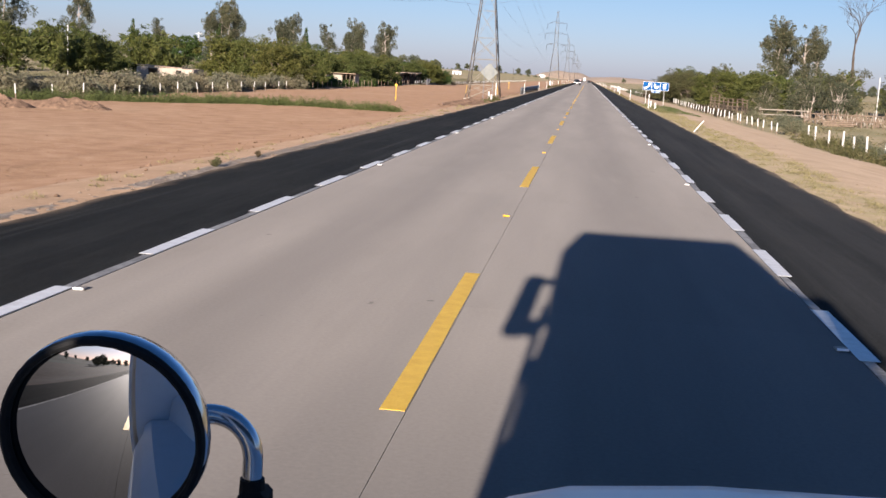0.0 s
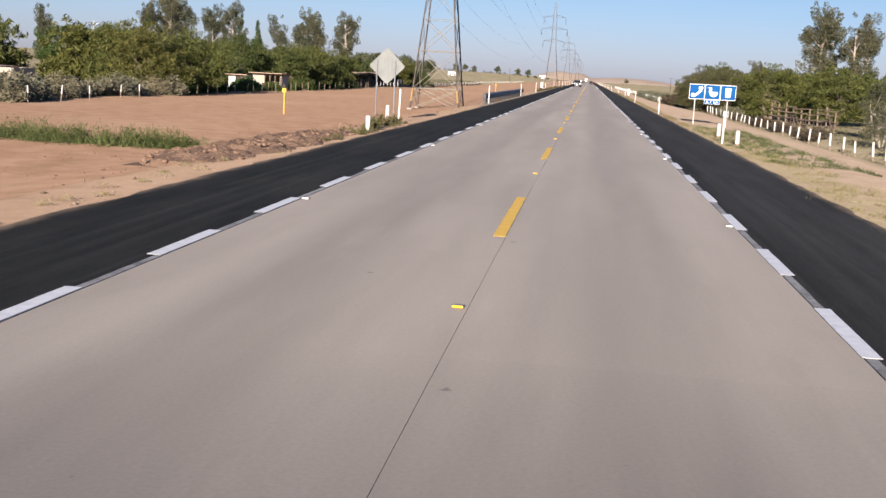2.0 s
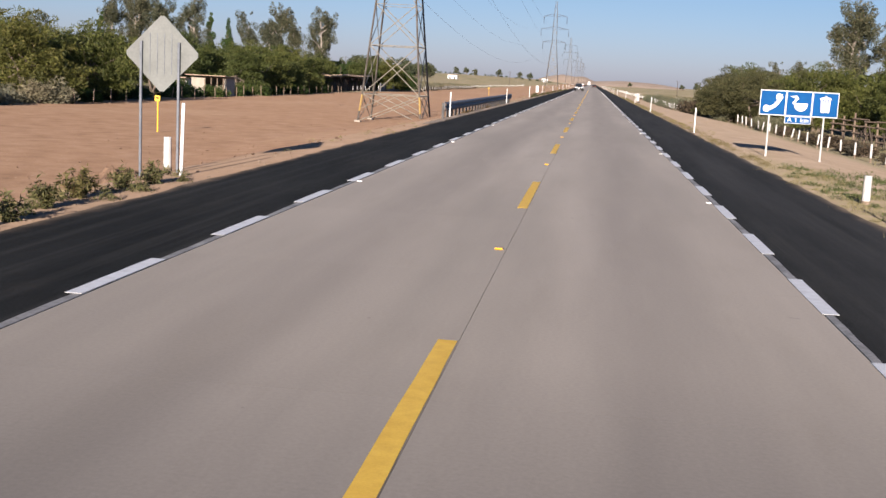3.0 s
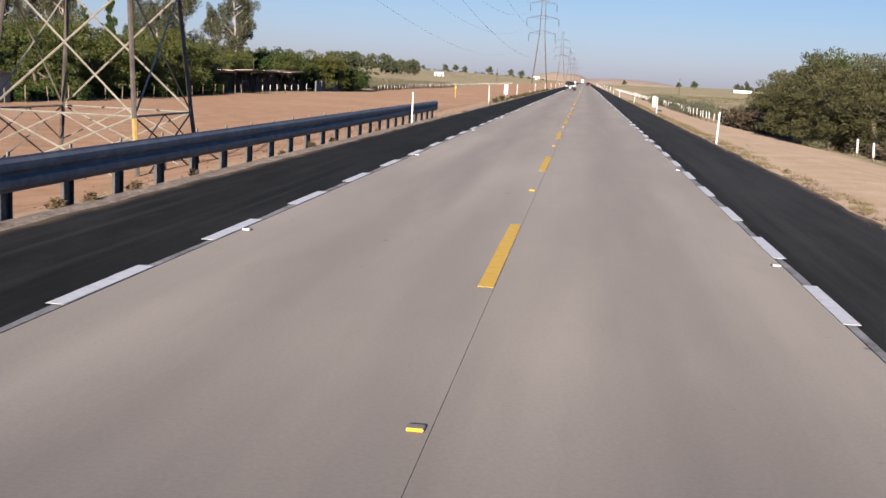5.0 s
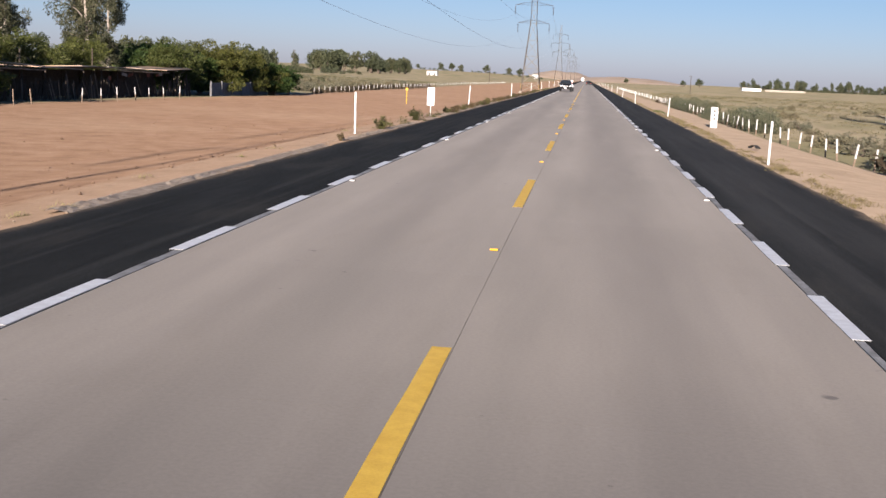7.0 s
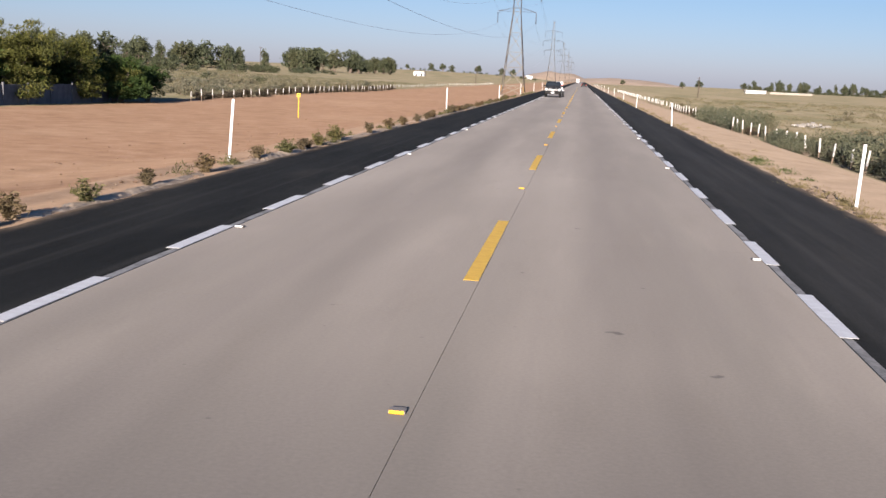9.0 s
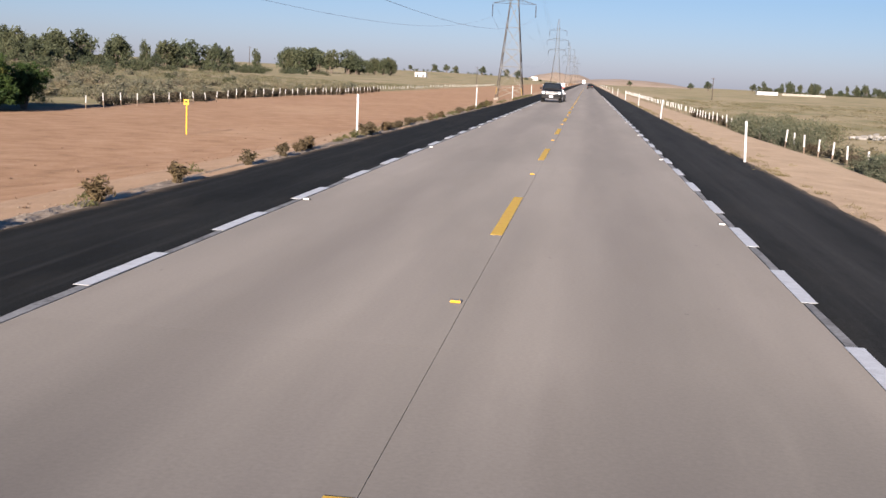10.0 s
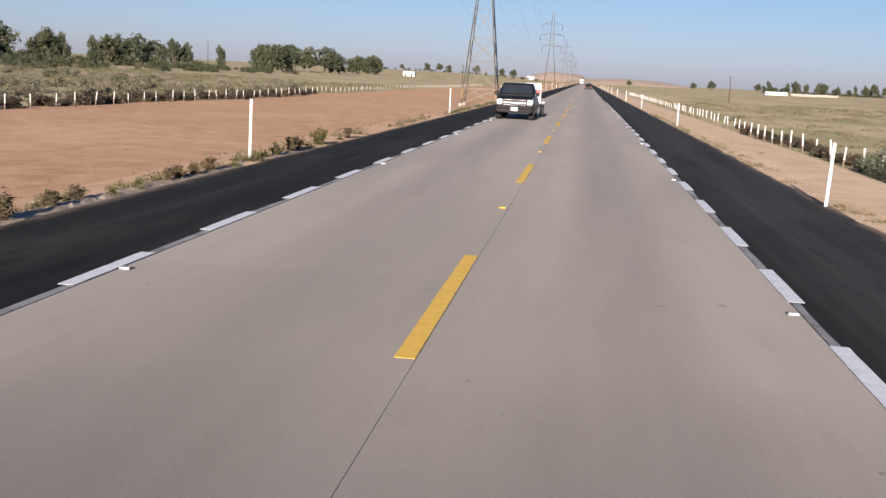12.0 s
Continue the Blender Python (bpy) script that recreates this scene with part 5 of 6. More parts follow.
def body_shell(bm, stations, half):
    """A hull swept along y from rows (y, z_low, z_high, half_width_low, half_width_high)."""
    rings = []
    for y, zl, zh, wl, wh in stations:
        e = 0.05
        rings.append([bm.verts.new(p) for p in ((-wl, y, zl), (wl, y, zl), (wl + 0.02, y, (zl + zh) / 2), (wh, y, zh - e), (wh - e, y, zh), (-wh + e, y, zh), (-wh, y, zh - e), (-wl - 0.02, y, (zl + zh) / 2))])
    for a, b in zip(rings, rings[1:]):
        for i in range(8):
            j = (i + 1) % 8
            bm.faces.new((a[i], a[j], b[j], b[i]))
    bm.faces.new(rings[0][::-1])
    bm.faces.new(rings[-1])
    bmesh.ops.recalc_face_normals(bm, faces=bm.faces)
    return bm


def pickup(x, y):
    """A dark pickup coming the other way; its front looks back along the road."""
    t = thing("pickup_truck", "black pickup truck with chrome grille in the oncoming lane", "pickup truck", (x, y, 0.004))
    part("body", body_shell(bmesh.new(), [(0.0, 0.45, 1.02, 0.92, 0.86), (0.14, 0.36, 1.14, 0.97, 0.90), (1.35, 0.36, 1.24, 0.98, 0.93), (3.2, 0.36, 1.16, 0.98, 0.96), (5.4, 0.42, 1.14, 0.97, 0.95)], 0.98), CAR_BLACK, t)
    cab = part("cab", body_shell(bmesh.new(), [(1.30, 1.12, 1.26, 0.90, 0.88), (2.0, 1.12, 1.84, 0.92, 0.78), (3.2, 1.12, 1.86, 0.92, 0.78), (3.45, 1.12, 1.30, 0.92, 0.88)], 0.9), CAR_BLACK, t)
    bm = bmesh.new()
    q = [bm.verts.new(p) for p in ((-0.80, 1.40, 1.30), (0.80, 1.40, 1.30), (0.72, 1.93, 1.745), (-0.72, 1.93, 1.745))]
    bm.faces.new(q)
    ext = bmesh.ops.extrude_face_region(bm, geom=bm.faces[:])
    bmesh.ops.translate(bm, verts=[v for v in ext["geom"] if isinstance(v, bmesh.types.BMVert)], vec=(0, -0.035, 0.03))
    part("windscreen", bm, CAR_GLASS, cab)
    for s in (-1, 1):
        bm = bmesh.new()
        q = [bm.verts.new(p) for p in ((s * 0.935, 1.75, 1.22), (s * 0.935, 3.15, 1.22), (s * 0.80, 3.05, 1.70), (s * 0.80, 2.1, 1.70))]
        bm.faces.new(q)
        ext = bmesh.ops.extrude_face_region(bm, geom=bm.faces[:])
        bmesh.ops.translate(bm, verts=[v for v in ext["geom"] if isinstance(v, bmesh.types.BMVert)], vec=(s * 0.02, 0, 0))
        part("side_window", bm, CAR_GLASS, cab)
        part("mirror", box(bmesh.new(), (s * 1.08, 1.72, 1.30), (0.2, 0.12, 0.2), None, 0.03), CAR_BLACK, t)
        part("headlight", box(bmesh.new(), (s * 0.77, 0.05, 0.90), (0.30, 0.16, 0.28), None, 0.05), LAMP, t, "clear headlight")
        part("fog_light", box(bmesh.new(), (s * 0.66, 0.02, 0.50), (0.22, 0.08, 0.10), None, 0.02), LAMP, t)
    part("grille", box(bmesh.new(), (0, 0.02, 0.88), (1.16, 0.12, 0.30), None, 0.02), BLACK_AND_GAP_SHADE, t)
    for z, h in ((0.76, 0.03), (0.88, 0.06), (1.02, 0.03)):
        part("grille_bar", box(bmesh.new(), (0, -0.05, z), (1.16, 0.05, h), None, 0.01), CHROME, t, "chrome bar")
    part("bumper", box(bmesh.new(), (0, -0.02, 0.64), (1.86, 0.22, 0.14), None, 0.04), CAR_BLACK, t, "black front bumper")
    part("valance", box(bmesh.new(), (0, 0.02, 0.50), (1.80, 0.20, 0.24), None, 0.04), BLACK_AND_GAP_SHADE, t)
    part("number_plate", box(bmesh.new(), (0, -0.145, 0.56), (0.34, 0.02, 0.18)), SIGN_WHITE, t)
    for s in (-1, 1):
        for yy in (0.95, 4.3):
            wheel(t, s * 0.84, yy)
    tr = thing("utility_trailer", "small trailer with white fenders and a red-striped white board", "trailer", (x, y, 0.004))
    part("deck", box(bmesh.new(), (0.1, 7.4, 0.62), (1.75, 2.6, 0.12), None, 0.02), CAR_BLACK, tr)
    part("drawbar", rod(bmesh.new(), (0.05, 5.35, 0.52), (0.1, 6.2, 0.58), 0.05, None, 8), CAR_BLACK, tr)
    board = part("board", box(bmesh.new(), (0.62, 6.25, 1.32), (0.9, 0.06, 1.1), None, 0.015), CAR_WHITE, tr, "upright white board")
    part("stripe", box(bmesh.new(), (0.62, 6.215, 1.42), (0.84, 0.012, 0.22)), RED, board)
    for sx in (-0.92, 1.12):
        wheel(tr, sx, 7.5, 0.34, 0.22)
        part("fender", box(bmesh.new(), (sx, 7.5, 0.80), (0.30, 0.95, 0.10), None, 0.045), CAR_WHITE, tr)


def car(x, y, turn, paint, label, h=1.45):
    t = thing("car", label, "car", (x, y, 0.004))
    t.rotation_euler = (0, 0, radians(turn))
    part("body", body_shell(bmesh.new(), [(0, 0.4, 0.8, 0.8, 0.76), (0.2, 0.3, 0.92, 0.86, 0.82), (2.2, 0.28, 0.95, 0.88, 0.85), (4.3, 0.35, 0.92, 0.84, 0.8)], 0.9), paint, t)
    cab = part("cabin", body_shell(bmesh.new(), [(0.3, 0.9, 0.95, 0.8, 0.78), (0.9, 0.9, h, 0.82, 0.62), (2.5, 0.9, h, 0.82, 0.62), (3.2, 0.9, 0.95, 0.8, 0.78)], 0.8), paint, t)
    part("rear_window", box(bmesh.new(), (0, 0.60, 1.2), (1.15, 0.04, 0.36), Matrix.Rotation(radians(-48), 4, "X")), CAR_GLASS, cab)
    for s in (-1, 1):
        part("tail_light", box(bmesh.new(), (s * 0.68, -0.0, 0.78), (0.26, 0.06, 0.16), None, 0.02), RED, t)
        for yy in (0.85, 3.4):
            wheel(t, s * 0.75, yy, 0.32, 0.2)


def box_truck(x, y, label):
    t = thing("box_truck", label, "truck", (x, y, 0.004))
    part("cab", body_shell(bmesh.new(), [(0, 0.5, 2.2, 1.05, 1.0), (0.5, 0.5, 2.6, 1.1, 1.02), (1.8, 0.5, 2.6, 1.1, 1.02)], 1.1), CAR_WHITE, t)
    part("windscreen", box(bmesh.new(), (0, 0.06, 1.95), (1.8, 0.4, 0.7), None, 0.04), CAR_GLASS, t)
    part("cargo_box", box(bmesh.new(), (0, 5.1, 2.0), (2.4, 6.2, 2.6), None, 0.04), CAR_WHITE, t)
    for s in (-1, 1):
        for yy in (1.0, 6.6):
            wheel(t, s * 0.95, yy, 0.45, 0.3)


pickup(-2.30, 371.4)
car(1.85, 606, 0, CAR_BLACK, "dark saloon car driving ahead in the same lane")
box_truck(-2.0, 1150, "white box truck far ahead in the oncoming lane")


# ---- the truck that carries the camera, where it stands at the start ----
TRUCK_WHITE = simple("white_truck_paint", (0.66, 0.68, 0.70), (0.74, 0.76, 0.78), 0.3, 1.5, 0, 0)
MIRROR_GLASS = simple("mirror_silver", (0.52, 0.53, 0.54), (0.56, 0.56, 0.57), 0.02, 1, 1.0, 0)
BLACK_PLASTIC = simple("black_plastic", (0.012, 0.012, 0.012), (0.02, 0.02, 0.02), 0.7, 12, 0, 0.1, 0.12)
POLISHED = simple("polished_steel", (0.55, 0.56, 0.58), (0.68, 0.69, 0.70), 0.15, 6, 1.0, 0)


def fender_mirror(t, c, n, radius):
    """Round convex mirror on a bent arm: shell, black rim, silvered glass, arm and bracket."""
    turn = Vector(n).to_track_quat("Z", "Y").to_matrix().to_4x4()
    place = Matrix.Translation(c) @ turn
    head = bmesh.new()
    seg, rings = 40, []
    for r, z in ((0.97, 0.004), (1.0, 0.0), (1.0, -0.014), (0.93, -0.036), (0.7, -0.054), (0.35, -0.062)):
        rings.append([head.verts.new((radius * r * math.cos(2 * math.pi * i / seg), radius * r * math.sin(2 * math.pi * i / seg), z)) for i in range(seg)])
    for a, b in zip(rings, rings[1:]):
        for i in range(seg):
            head.faces.new((a[i], a[(i + 1) % seg], b[(i + 1) % seg], b[i]))
    head.faces.new(rings[-1])
    bmesh.ops.recalc_face_normals(head, faces=head.faces)
    head.transform(place)
    shell = part("fender_mirror", head, POLISHED, t, "round convex mirror with polished back")
    for f in shell.data.polygons:
        f.use_smooth = True
    rim = bmesh.new()
    rr = []
    for k in range(8):
        a = 2 * math.pi * k / 8
        q, z = radius * (0.950 + 0.046 * math.cos(a)), 0.004 + 0.009 * math.sin(a)
        rr.append([rim.verts.new((q * math.cos(2 * math.pi * i / seg), q * math.sin(2 * math.pi * i / seg), z)) for i in range(seg)])
    for k in range(8):
        a, b = rr[k], rr[(k + 1) % 8]
        for i in range(seg):
            rim.faces.new((a[i], a[(i + 1) % seg], b[(i + 1) % seg], b[i]))
    bmesh.ops.recalc_face_normals(rim, faces=rim.faces)
    rim.transform(place)
    part("rim", rim, BLACK_PLASTIC, shell, "black rubber rim")
    glass = bmesh.new()
    curve = 0.36
    top = glass.verts.new((0, 0, radius * radius / (2 * curve) - 0.001))
    last = None
    for k in range(1, 13):
        q = radius * 0.945 * k / 12
        z = (radius * radius - q * q) / (2 * curve) - 0.001
        ring = [glass.verts.new((q * math.cos(2 * math.pi * i / seg), q * math.sin(2 * math.pi * i / seg), z)) for i in range(seg)]
        for i in range(seg):
            j = (i + 1) % seg
            if last is None:
                glass.faces.new((top, ring[i], ring[j]))
            else:
                glass.faces.new((last[i], ring[i], ring[j], last[j]))
        last = ring
    bmesh.ops.recalc_face_normals(glass, faces=glass.faces)
    glass.transform(place)
    g = part("glass", glass, MIRROR_GLASS, shell, "silvered convex glass")
    for f in g.data.polygons:
        f.use_smooth = True
    # straight stub, quarter bend, then down to the clamp
    path = [Vector((-0.40, 1.075, 1.746)), Vector((-0.367, 1.085, 1.750))]
    for k in range(9):
        a = radians(90 - 90 * k / 8)
        path.append(Vector((-0.355 + 0.042 * math.cos(a), 1.088, 1.708 + 0.042 * math.sin(a))))
    path += [Vector((-0.313, 1.088, 1.69)), Vector((-0.313, 1.088, 1.66))]
    arm = tube(bmesh.new(), path, [0.0105] * len(path), 14)
    arm_ob = part("arm", arm, POLISHED, shell, "bent polished tube")
    for f in arm_ob.data.polygons:
        f.use_smooth = True
    br = bmesh.new()
    box(br, (-0.310, 1.09, 1.59), (0.030, 0.04, 0.17), None, 0.006)
    box(br, (-0.294, 1.08, 1.645), (0.022, 0.03, 0.022), None, 0.004)
    rod(br, (-0.313, 1.088, 1.65), (-0.313, 1.088, 1.685), 0.015, 0.013, 12)
    part("bracket", br, BLACK_PLASTIC, shell, "black clamp bracket")


def truck(x, y):
    """White conventional truck: hood and fenders ahead, tall cab with roof fairing behind; the origin is under the driver's eye."""
    t = thing("white_truck", "white long-nosed truck standing in its lane", "truck", (x, y, 0.004))
    L, R, F = -0.55, 1.98, -0.12
    mid = (L + R) / 2
    cab = part("cab", body_shell(bmesh.new(), [(F, 1.0, 1.62, 1.20, 1.18), (F - 0.02, 1.0, 2.95, 1.21, 1.15), (F - 0.35, 0.95, 3.05, 1.21, 1.16), (F - 2.6, 0.95, 3.05, 1.21, 1.16)], 1.2), TRUCK_WHITE, t)
    fair = part("roof_fairing", body_shell(bmesh.new(), [(F - 0.03, 3.04, 3.90, 1.16, 1.02), (F - 0.15, 3.04, 4.02, 1.20, 1.06), (F - 2.6, 3.04, 4.20, 1.24, 1.14)], 1.1), TRUCK_WHITE, t)
    shift = Matrix.Translation((mid, 0, 0))
    cab.data.transform(shift)
    fair.data.transform(Matrix.Translation((mid - 0.08, 0, 0)))
    part("windscreen", box(bmesh.new(), (mid, F + 0.012, 2.28), (2.0, 0.02, 0.95), None, 0.008), CAR_GLASS, cab)
    hood = bmesh.new()
    # rounded hood narrowing to the front
    rings = []
    for yy, half, top in ((-0.11, 0.92, 1.66), (0.5, 0.90, 1.65), (1.1, 0.86, 1.635), (1.40, 0.83, 1.62), (1.46, 0.82, 1.605), (1.51, 0.80, 1.56), (1.54, 0.78, 1.44), (1.55, 0.78, 0.75)):
        prof = [(-half - 0.05, 0.74), (-half - 0.05, top - 0.30), (-half - 0.02, top - 0.11), (-half + 0.04, top - 0.055), (-half + 0.12, top - 0.032), (-half + 0.3, top - 0.014), (0, top)]
        prof += [(-px, pz) for px, pz in prof[-2::-1]]
        rings.append([hood.verts.new((mid + px, yy, pz)) for px, pz in prof])
    for a, b in zip(rings, rings[1:]):
        for i in range(12):
            hood.faces.new((a[i], a[i + 1], b[i + 1], b[i]))
    bmesh.ops.recalc_face_normals(hood, faces=hood.faces)
    h = part("hood", hood, TRUCK_WHITE, t)
    for f in h.data.polygons:
        f.use_smooth = True
    part("grille", box(bmesh.new(), (mid, 1.56, 1.05), (0.9, 0.05, 0.55), None, 0.02), CHROME, t, "chrome grille")
    part("bumper", box(bmesh.new(), (mid, 1.62, 0.55), (R - L, 0.2, 0.32), None, 0.06), CHROME, t, "chrome front bumper")
    for s, fx in ((-1, L + 0.31), (1, R - 0.31)):
        fb = body_shell(bmesh.new(), [(1.5, 0.8, 1.15, 0.20, 0.18), (1.35, 0.7, 1.38, 0.24, 0.2), (0.9, 1.12, 1.50, 0.25, 0.2), (0.2, 1.12, 1.44, 0.24, 0.2), (-0.1, 0.7, 1.38, 0.22, 0.2)], 0.2)
        fb.transform(Matrix.Translation((fx, 0, 0)))
        part("fender", fb, TRUCK_WHITE, t)
        part("headlight", box(bmesh.new(), (fx, 1.5, 1.0), (0.3, 0.12, 0.2), None, 0.03), LAMP, t)
        edge_x = L if s < 0 else R
        part("door", box(bmesh.new(), (edge_x + s * 0.018, F - 0.65, 1.75), (0.03, 0.95, 1.9), None, 0.01), TRUCK_WHITE, t)
        part("door_window", box(bmesh.new(), (edge_x + s * 0.036, F - 0.62, 2.35), (0.012, 0.72, 0.6), None, 0.004), CAR_GLASS, t)
        dm = part("door_mirror", box(bmesh.new(), (edge_x + s * 0.2, F - 0.02, 2.66), (0.2, 0.08, 0.74), None, 0.05), BLACK_PLASTIC, t, "tall black door mirror")
        for zz in (2.36, 2.44, 2.96):
            part("mirror_arm", rod(bmesh.new(), (edge_x, F - 0.06, zz), (edge_x + s * 0.2, F - 0.02, zz), 0.05, None, 8), POLISHED, dm)
        for yy, dx in ((0.72, 0.2), (-3.6, 0.25), (-4.8, 0.25)):
            wx = edge_x - s * dx
            tyre = part("wheel", rod(bmesh.new(), (wx - 0.14, yy, 0.5), (wx + 0.14, yy, 0.5), 0.5, None, 26), RUBBER, t)
            part("rim", rod(bmesh.new(), (wx + s * 0.12, yy, 0.5), (wx + s * 0.16, yy, 0.5), 0.3, 0.26, 18), CHROME, tyre)
    part("chassis", box(bmesh.new(), (mid, -2.2, 0.85), (0.9, 7.4, 0.25), None, 0.02), BLACK_PLASTIC, t)
    fender_mirror(t, (-0.445, 1.022, 1.740), (0.047, -0.99, -0.076), 0.1035)
    tr = thing("box_trailer", "white box trailer behind the truck", "trailer", (x, y, 0.004))
    part("box", box(bmesh.new(), (mid, -8.4, 2.5), (2.44, 11.0, 2.75), None, 0.08), TRUCK_WHITE, tr)
    part("underframe", box(bmesh.new(), (mid, -8.4, 1.05), (1.0, 10.8, 0.16)), BLACK_PLASTIC, tr)
    part("side_rail", box(bmesh.new(), (L - 0.012, -8.4, 1.2), (0.03, 11.0, 0.16), None, 0.005), BLACK_PLASTIC, tr)
    for s in (-1, 1):
        for yy in (-11.6, -12.8):
            wx = (L + 0.25) if s < 0 else (R - 0.25)
            part("wheel", rod(bmesh.new(), (wx - 0.14, yy, 0.5), (wx + 0.14, yy, 0.5), 0.5, None, 26), RUBBER, tr)


truck(1.066, -0.142)


def rubble_pile(x, y):
    t = thing("rubble_pile", "low pile of pale broken concrete in the field", "rubble", (x, y, ground_z(x, y)))
    rng = random.Random(31)
    for k in range(30):
        a, q = rng.uniform(0, 6.28), rng.uniform(0, 1) ** 0.6
        c = Vector((math.cos(a) * q * 2.2, math.sin(a) * q * 1.2, 0.08 + 0.4 * (1 - q) * rng.uniform(0.3, 1)))
        turn = Matrix.Rotation(rng.uniform(0, 6.28), 4, "Z") @ Matrix.Rotation(rng.uniform(-0.5, 0.5), 4, "X")
        part("chunk", box(bmesh.new(), c, (rng.uniform(0.3, 0.8), rng.uniform(0.2, 0.5), rng.uniform(0.15, 0.3)), turn, 0.03), RUBBLE, t)


rubble_pile(27.5, 370)


def tyre_scrap(x, y, turn):
    t = thing("tyre_scrap", "torn strip of black tyre tread on the verge", "tyre scrap", (x, y, ground_z(x, y)))
    bm = bmesh.new()
    rows_ = []
    for k in range(9):
        a = radians(-70 + 140 * k / 8)
        w = 0.10 + 0.03 * math.sin(k * 2.1)
        rows_.append([bm.verts.new((dx, 0.22 * math.sin(a) * r, 0.18 - 0.17 * (1 - math.cos(a)) * r)) for dx, r in ((-w, 1), (w, 1.05), (w, 0.9), (-w, 0.86))])
    for p, q in zip(rows_, rows_[1:]):
        for i in range(4):
            bm.faces.new((p[i], p[(i + 1) % 4], q[(i + 1) % 4], q[i]))
    bm.faces.new(rows_[0])
    bm.faces.new(rows_[-1][::-1])
    bmesh.ops.recalc_face_normals(bm, faces=bm.faces)
    bm.transform(Matrix.Rotation(turn, 4, "Z"))
    part("tread", bm, RUBBER, t)


tyre_scrap(6.9, 223.6, 0.6)
tyre_scrap(-25.0, 196.0, 2.0)

# ---- weeds, grass, soil ----
rng1 = np.random.default_rng(21)


def spots(n, x0, x1, y0, y1):
    return list(zip(rng1.uniform(x0, x1, n), rng1.uniform(y0, y1, n)))


stuff_patch("weeds", "dry green weeds along the edge of the shoulder", "weeds", tufts(1, spots(60, -6.7, -6.1, 224, 350) + spots(40, -7.2, -6.2, 84, 99) + spots(90, -6.6, -6.1, 300, 420), 110, 0.10, 0.20), 0.03, WEED_LEAF, 1, 0.7, 3.5)
stuff_patch("weeds", "dry brown weeds along the edge of the shoulder", "weeds", tufts(2, spots(40, -7.2, -6.1, 10, 80) + spots(90, -7.6, -6.1, 0, 230) + spots(45, 6.1, 7.4, 110, 420), 60, 0.10, 0.10), 0.014, STRAW_LEAF, 2, 0.8, 7)
stuff_patch("verge_grass", "straw-coloured dry grass beside the shoulder", "grass", tufts(3, spots(520, 6.05, 7.6, 0, 112), 60, 0.14, 0.11), 0.013, STRAW_LEAF, 3, 0.85, 9)
stuff_patch("verge_grass", "low dry olive grass fringing the asphalt edge", "grass", tufts(13, spots(520, 5.98, 6.55, 112, 262) + spots(160, 5.98, 6.35, 262, 400), 46, 0.11, 0.09), 0.016, FRINGE_LEAF, 13, 0.85, 7)
stuff_patch("verge_grass", "pale green grass at the marker posts", "grass", tufts(4, spots(150, 6.3, 9.5, 85, 112) + spots(10, 6.1, 6.8, 262, 272), 80, 0.16, 0.16), 0.024, GRASS_LEAF, 4, 0.8, 5)


def weed_plant(name, label, seed, height, width, leafmat, leaves):
    """A roadside weed: thin stems fanning out of one root, set with small leaves."""
    rng = np.random.default_rng(seed)
    t = thing(name, label, "weed", group="weeds at the shoulder")
    pts, path, rad = [], [], []
    n = 16
    for k in range(n):
        a, q = rng.uniform(0, 2 * np.pi), rng.uniform(0.1, 1) ** 0.6
        tip = np.array((math.cos(a) * q * width / 2, math.sin(a) * q * width / 2, height * (1.05 - 0.55 * q * q) * rng.uniform(0.7, 1.15)))
        bend = tip * (0.35, 0.35, 0.6)
        path += [(rng.uniform(-0.01, 0.01), rng.uniform(-0.01, 0.01), -0.03), tuple(bend), tuple(tip), tuple(bend * 1.01)]
        rad += [0.007, 0.005, 0.002, 0.004]
        f = rng.uniform(0.12, 1, leaves // n)[:, None]
        c = np.where(f < 0.5, bend * f * 2, bend + (tip - bend) * (f - 0.5) * 2)
        pts.append(c + rng.normal(size=c.shape) * width * 0.055)
    bm = tube(bmesh.new(), path, rad, 3)
    part("stem", bm, BARK, t)
    pts = np.concatenate(pts)
    pts[:, 2] = np.abs(pts[:, 2])
    link("foliage", leaf_mesh("foliage", pts, 0.05, leafmat, 2.2, 0.35, rng), None, t)
    return t


GREEN_WEED = [weed_plant("green_weed", "bushy olive-green weed at the shoulder edge", 200 + k, 0.40, 0.62, WEED_LEAF, 720) for k in range(2)]
BROWN_WEED = [weed_plant("brown_weed", "dry reddish-brown weed at the shoulder edge", 210 + k, 0.32, 0.42, RUSSET_LEAF, 520) for k in range(2)]
green_at = [(-6.2, 262.7, 0.95), (-6.2, 266.3, 0.85), (-6.25, 268.8, 1.2), (-6.25, 345.3, 1.1), (-6.2, 251.1, 0.9), (-6.25, 243.5, 0.9), (-6.4, 224.6, 1.2), (-6.5, 233.8, 1.3), (-6.35, 91.6, 1.0), (-6.6, 93.1, 1.0), (-6.8, 94.6, 1.2), (-6.8, 96.2, 0.9), (-6.6, 97.2, 1.0), (-6.2, 21.8, 0.5), (-6.2, 340.6, 0.8), (-6.2, 297.2, 0.7)]
